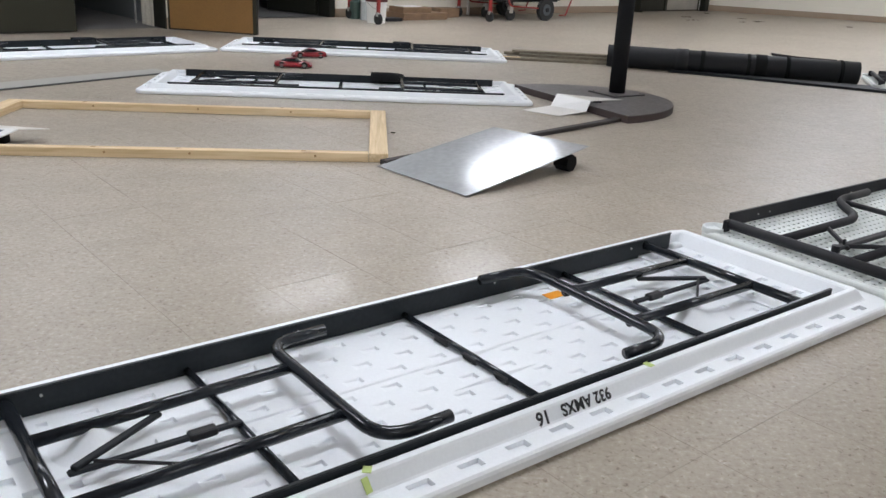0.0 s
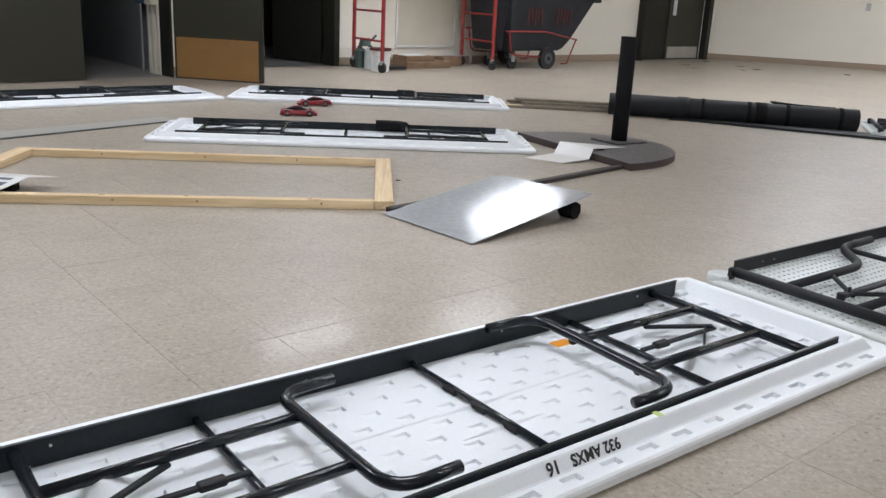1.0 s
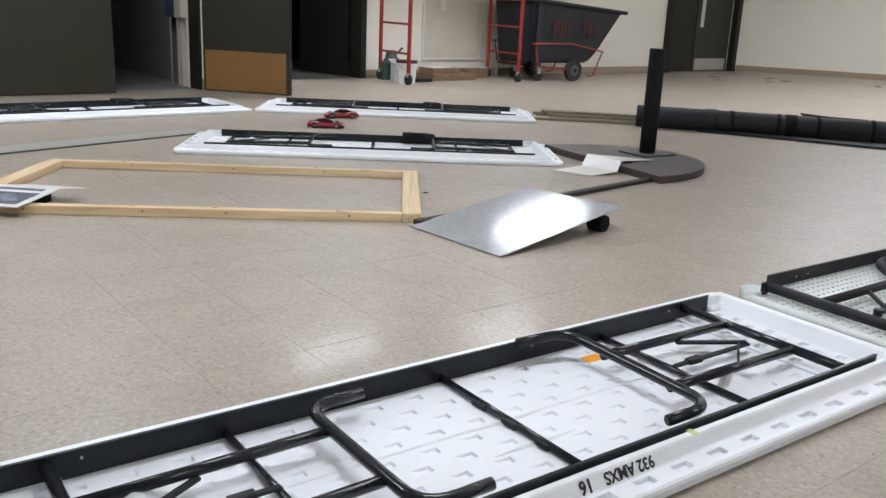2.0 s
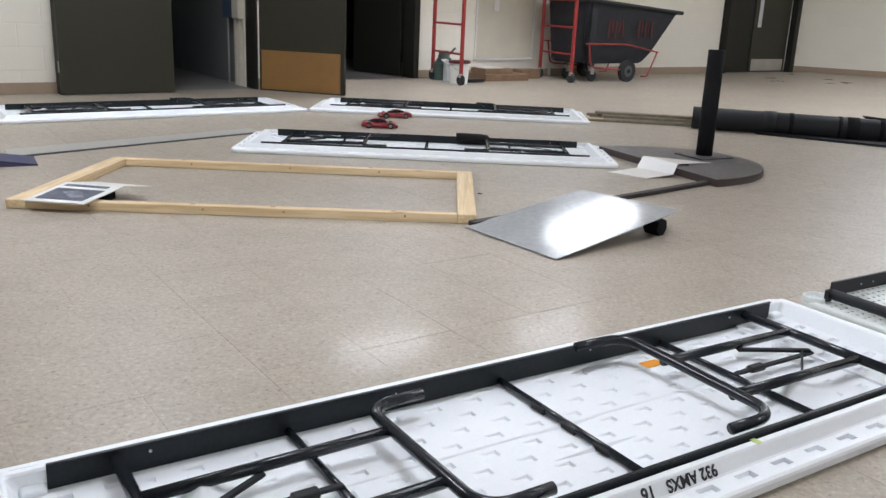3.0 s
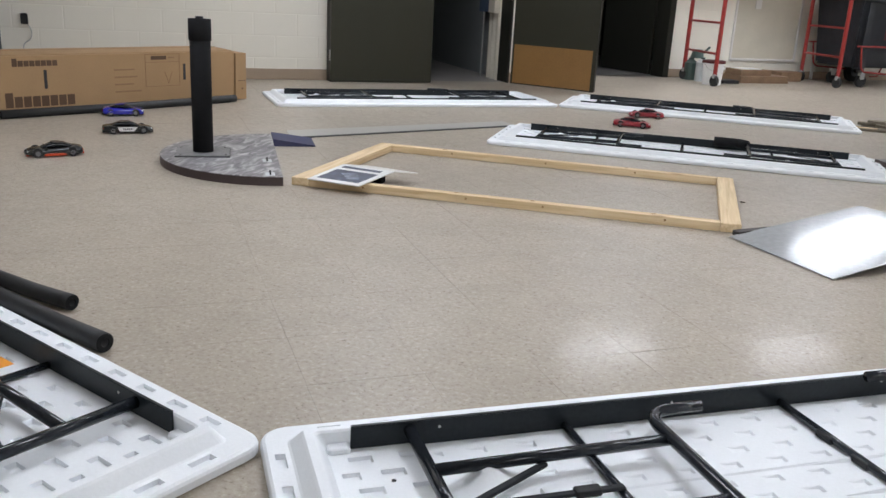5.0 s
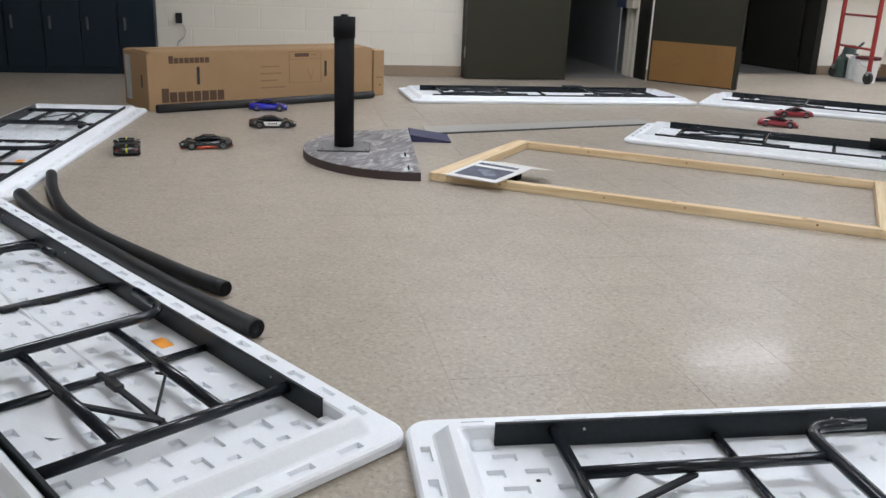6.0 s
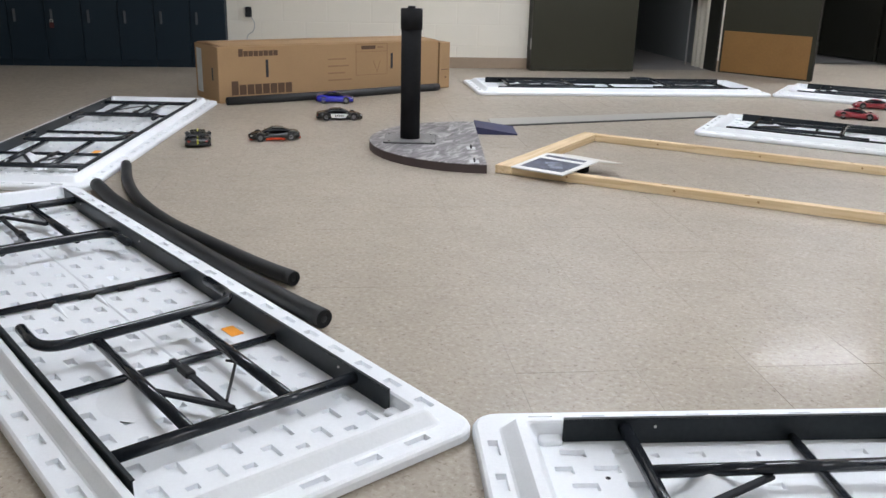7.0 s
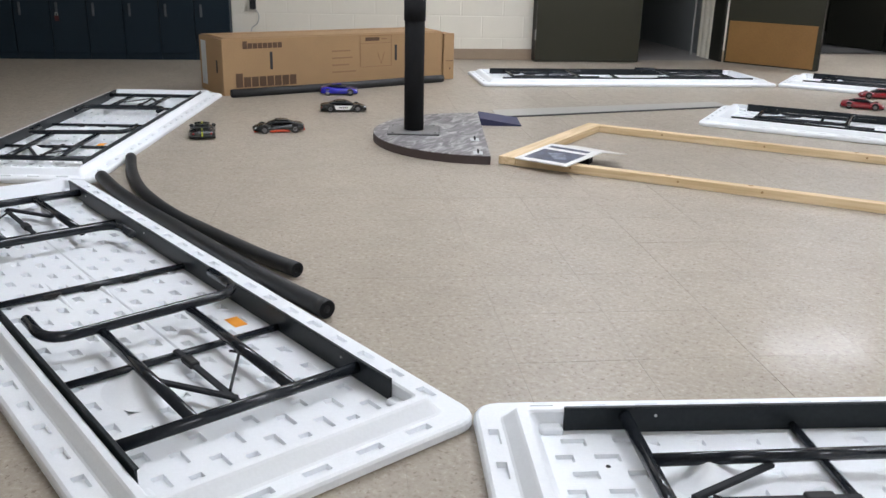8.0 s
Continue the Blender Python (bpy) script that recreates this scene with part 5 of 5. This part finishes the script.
part("end_strap", B((-0.79, -0.372, 0.62), (0.10, 0.012, 0.80), 0.004), M_CART, cart)
part("axle", C((-0.10, -0.36, 0.145), (-0.10, 0.38, 0.145), 0.014, 8), M_GREYMET, cart)
for x0 in (-0.36, 0.22):
    for dx, z, h, tl in ((-0.13, 0.70, 0.24, 3), (-0.065, 0.73, 0.16, -5), (0.0, 0.69, 0.22, 4), (0.065, 0.72, 0.14, 6), (0.13, 0.70, 0.22, -4)):
        part("red_mark", B((0, 0, 0), (0.028, 0.003, h)), M_REDMARK, hopper, m=pose(x0 + dx, -0.364, z, 0, tl, 0))

# clutter beside the scaffold
bk = thing("bucket", at(6.17, 8.28, 0), "white plastic bucket with a red rim band", "bucket")
part("pail", C((0, 0, 0), (0, 0, 0.26), 0.105, 20, 0.125), M_WHITE, bk)
part("rim_band", C((0, 0, 0.245), (0, 0, 0.275), 0.131, 20), M_REDMARK, bk)
part("handle", TU(rounded([(-0.13, 0, 0.24), (-0.12, -0.09, 0.17), (0.12, -0.09, 0.17), (0.13, 0, 0.24)], 0.06), 0.004, 6), M_GREYMET, bk)
for u, w, r, h, mt, lab in ((5.80 + 0.47, 8.62, 0.075, 0.28, M_CLEAR, "milky plastic jug on the floor"), (6.42, 8.70, 0.06, 0.24, M_CLEAR, "pale plastic bottle on the floor"), (6.24, 8.80, 0.09, 0.26, M_GREEN, "green plastic jug on the floor")):
    j = thing("plastic_jug", at(u, w, 0), lab, "jug")
    part("jug", C((0, 0, 0), (0, 0, h * 0.78), r, 14, r * 0.95), mt, j)
    part("shoulder", C((0, 0, h * 0.78), (0, 0, h * 0.93), r * 0.95, 14, r * 0.35), mt, j)
    part("cap", C((0, 0, h * 0.93), (0, 0, h), r * 0.34, 12), M_GREEN, j)
wc = thing("watering_can", at(6.30, 8.78, 0.26), "dark green watering can resting on a jug", "watering can")
part("can", C((0, 0, 0.002), (0, 0, 0.10), 0.08, 14, 0.06), M_GREEN, wc)
part("spout", TU([(0.06, 0, 0.04), (0.17, 0, 0.13)], 0.014, 8), M_GREEN, wc)
for u, w, sx, sy, sz, z, mt, lab in ((7.08, 8.62, 0.72, 0.36, 0.085, 0, M_CARD_O, "flat brown cardboard box on the floor"), (6.96, 8.62, 0.46, 0.30, 0.07, 0.086, M_CARD_O, "small open cardboard tray with white paper"), (7.70, 8.80, 0.34, 0.22, 0.12, 0, M_CARD_O, "brown cardboard box against the wall")):
    cb = thing("cardboard_box", at(u, w, z), lab, "cardboard box")
    part("carton", B((0, 0, sz / 2 + 0.001), (sx, sy, sz), 0.004), mt, cb)
    part("flap", B((0, -sy / 2 - 0.004, sz * 0.72), (sx * 0.96, 0.006, sz * 0.5), 0.001), mt, cb)
    if z:
        part("paper", B((-0.05, -0.02, sz + 0.006), (sx * 0.7, sy * 0.6, 0.010), 0.003), M_WHITE, cb)
tr = thing("dark_tray", at(6.52, 8.45, 0), "dark flat tray on the floor", "tray")
part("tray", B((0, 0, 0.02), (0.24, 0.18, 0.04), 0.006), M_BLACKPL, tr)

sp = thing("wall_switch", at(15.63, 6.76, 1.06, rw), "small pale switch plate on the wall", "switch")
part("plate", B((0, -0.008, 0), (0.08, 0.012, 0.13), 0.003), M_GREYMET, sp)

# scraps on the far floor
bm = bmesh.new()
rng = random.Random(3)
for u, w in ((13.1, 7.6), (12.4, 7.15), (12.9, 7.15), (13.5, 8.5), (11.7, 7.6), (13.8, 6.05), (12.3, 8.05), (11.2, 8.5)):
    for k in range(3):
        a_ = rng.uniform(0.03, 0.11)
        box(bm, (0, 0, 0.003), (a_, a_ * rng.uniform(0.25, 0.6), 0.004), Matrix.Translation((u + rng.uniform(-0.12, 0.12), w + rng.uniform(-0.05, 0.05), 0)) @ pose(0, 0, 0, 0, 0, rng.uniform(0, 180)))
for u, w in ((2.5, 3.2),):
    box(bm, (0, 0, 0.003), (0.022, 0.010, 0.004), Matrix.Translation((u, w, 0)) @ pose(0, 0, 0, 0, 0, rng.uniform(0, 180)))
tagged(part("floor_scraps", bm, M_DEBRIS, m=BF), "scattered dark scraps and flakes on the floor", "debris", kind="stuff")

# photo board
P0 = [Vector(p) for p in ((-2.165, 3.395, 0.050), (-1.902, 3.399, 0.048), (-1.845, 3.661, 0.075), (-2.119, 3.668, 0.077))]
pb.matrix_basis = Matrix()
part("board", slab_quad(P0, 0.006), M_WHITE, pb)


def on_board(s, t, lift=0.0012):
    p = (1 - t) * ((1 - s) * P0[0] + s * P0[1]) + t * ((1 - s) * P0[3] + s * P0[2])
    return p + Vector((0, 0, lift))


part("photo", slab_quad([on_board(*q) for q in ((0.10, 0.12), (0.90, 0.12), (0.90, 0.68), (0.10, 0.68))], 0.001), M_PHOTO, pb, "dark blue photo print")
part("photo_shape", slab_quad([on_board(*q, lift=0.0022) for q in ((0.30, 0.50), (0.62, 0.22), (0.80, 0.30), (0.56, 0.60))], 0.001), M_PHOTO_L, pb, "paler shape in the photo print")
part("caption_strip", slab_quad([on_board(*q) for q in ((0.10, 0.80), (0.85, 0.80), (0.85, 0.90), (0.10, 0.90))], 0.001), M_PHOTO, pb)
part("back_flap", slab_quad((P0[2], P0[3], (-2.045, 3.800, 0.056), (-1.772, 3.795, 0.053)), 0.004), M_WSHEET, pb)
# added black block that stands for the shadow under the back flap
part("flap_shade_block", B((-1.955, 3.70, 0.022), (0.08, 0.05, 0.042), 0.004), M_FOAM, pb)


# ---- wall blocks and floor tiles, last ----
def block_mesh(x0, x1, z0, z1, bm=None, proud=0.0013, ch=0.003):
    own = bm is None
    bm = bm or bmesh.new()
    o = [bm.verts.new((x, 0.0, z)) for x, z in ((x0, z0), (x1, z0), (x1, z1), (x0, z1))]
    i = [bm.verts.new((x, -proud, z)) for x, z in ((x0 + ch, z0 + ch), (x1 - ch, z0 + ch), (x1 - ch, z1 - ch), (x0 + ch, z1 - ch))]
    for k in range(4):
        bm.faces.new((o[k], o[(k + 1) % 4], i[(k + 1) % 4], i[k]))
    bm.faces.new(i)
    if own:
        me = bpy.data.meshes.new("block")
        bm.to_mesh(me)
        bm.free()
        me.materials.append(M_WALL)
        return me


SHARED = {}
for wall, segs, (pa, pz) in BLOCKS:
    rest = bmesh.new()
    for a, b, z0, z1 in segs:
        for row in range(int(CEIL / BLOCK_H) + 1):
            zb, zt = max(z0, row * BLOCK_H + MORTAR / 2), min(z1, (row + 1) * BLOCK_H - MORTAR / 2)
            if zt - zb < 0.02:
                continue
            off = BLOCK_L / 2 if row % 2 else 0.0
            k0 = int((a + off) / BLOCK_L)
            for k in range(k0, int((b + off) / BLOCK_L) + 1):
                xb, xt = max(a, k * BLOCK_L - off + MORTAR / 2), min(b, (k + 1) * BLOCK_L - off - MORTAR / 2)
                if xt - xb < 0.02:
                    continue
                if pa <= xb <= pz and zt < 1.45:
                    key = (round(xt - xb, 3), round(zt - zb, 3))
                    if key not in SHARED:
                        SHARED[key] = block_mesh(0, key[0], 0, key[1])
                    o = new("block", SHARED[key])
                    o.parent = wall
                    o.matrix_basis = Matrix.Translation((xb, -0.0005, zb))
                else:
                    block_mesh(xb, xt, zb, zt, rest)
    r = part("blocks_rest", rest, M_WALL, wall)
    r["kind"] = "stuff"

TILE, GAP = 0.300, 0.0006
TF = pose(0, 0, 0, 0, 0, 40.0)
to_room = BF.inverted() @ TF


def tile_faces(x, y, verts, faces):
    h = (TILE - GAP) / 2
    n = len(verts)
    verts += [(x + a * h, y + b * h, -0.0012) for a, b in ((-1, -1), (1, -1), (1, 1), (-1, 1))]
    verts += [(x + a * (h - 0.0001), y + b * (h - 0.0001), 0.0) for a, b in ((-1, -1), (1, -1), (1, 1), (-1, 1))]
    faces += [(n + k, n + (k + 1) % 4, n + 4 + (k + 1) % 4, n + 4 + k) for k in range(4)]
    faces.append((n + 4, n + 5, n + 6, n + 7))


vs, fs = [], []
tile_faces(0, 0, vs, fs)
tile_me = bpy.data.meshes.new("tile")
tile_me.from_pydata(vs, [], fs)
tile_me.materials.append(M_TILE)
vs, fs = [], []
count = 0
rng = random.Random(11)
for i in range(-42, 77):
    for j in range(-31, 61):
        x, y = 0.151 + (i + 0.5) * TILE, 0.773 + (j + 0.5) * TILE
        p = to_room @ Vector((x, y, 0))
        if not inside_room(p.x, p.y):
            continue
        if -0.5 < x < 3.9 and 1.0 < y < 6.6 and count < 300:
            o = new("tile", tile_me)
            o.parent = floor_base
            o.matrix_parent_inverse = BF.inverted()
            o.matrix_basis = TF @ pose(x + rng.uniform(-0.0004, 0.0004), y + rng.uniform(-0.0004, 0.0004), rng.uniform(-0.0001, 0.0001), 0, 0, rng.uniform(-0.06, 0.06))
            count += 1
        else:
            tile_faces(x + rng.uniform(-0.0003, 0.0003), y + rng.uniform(-0.0003, 0.0003), vs, fs)
me = bpy.data.meshes.new("tiles_rest")
me.from_pydata(vs, [], fs)
me.materials.append(M_TILE_REST)
o = new("tiles_rest", me)
o.parent = floor_base
o.matrix_parent_inverse = BF.inverted()
o.matrix_basis = TF
o["kind"] = "stuff"
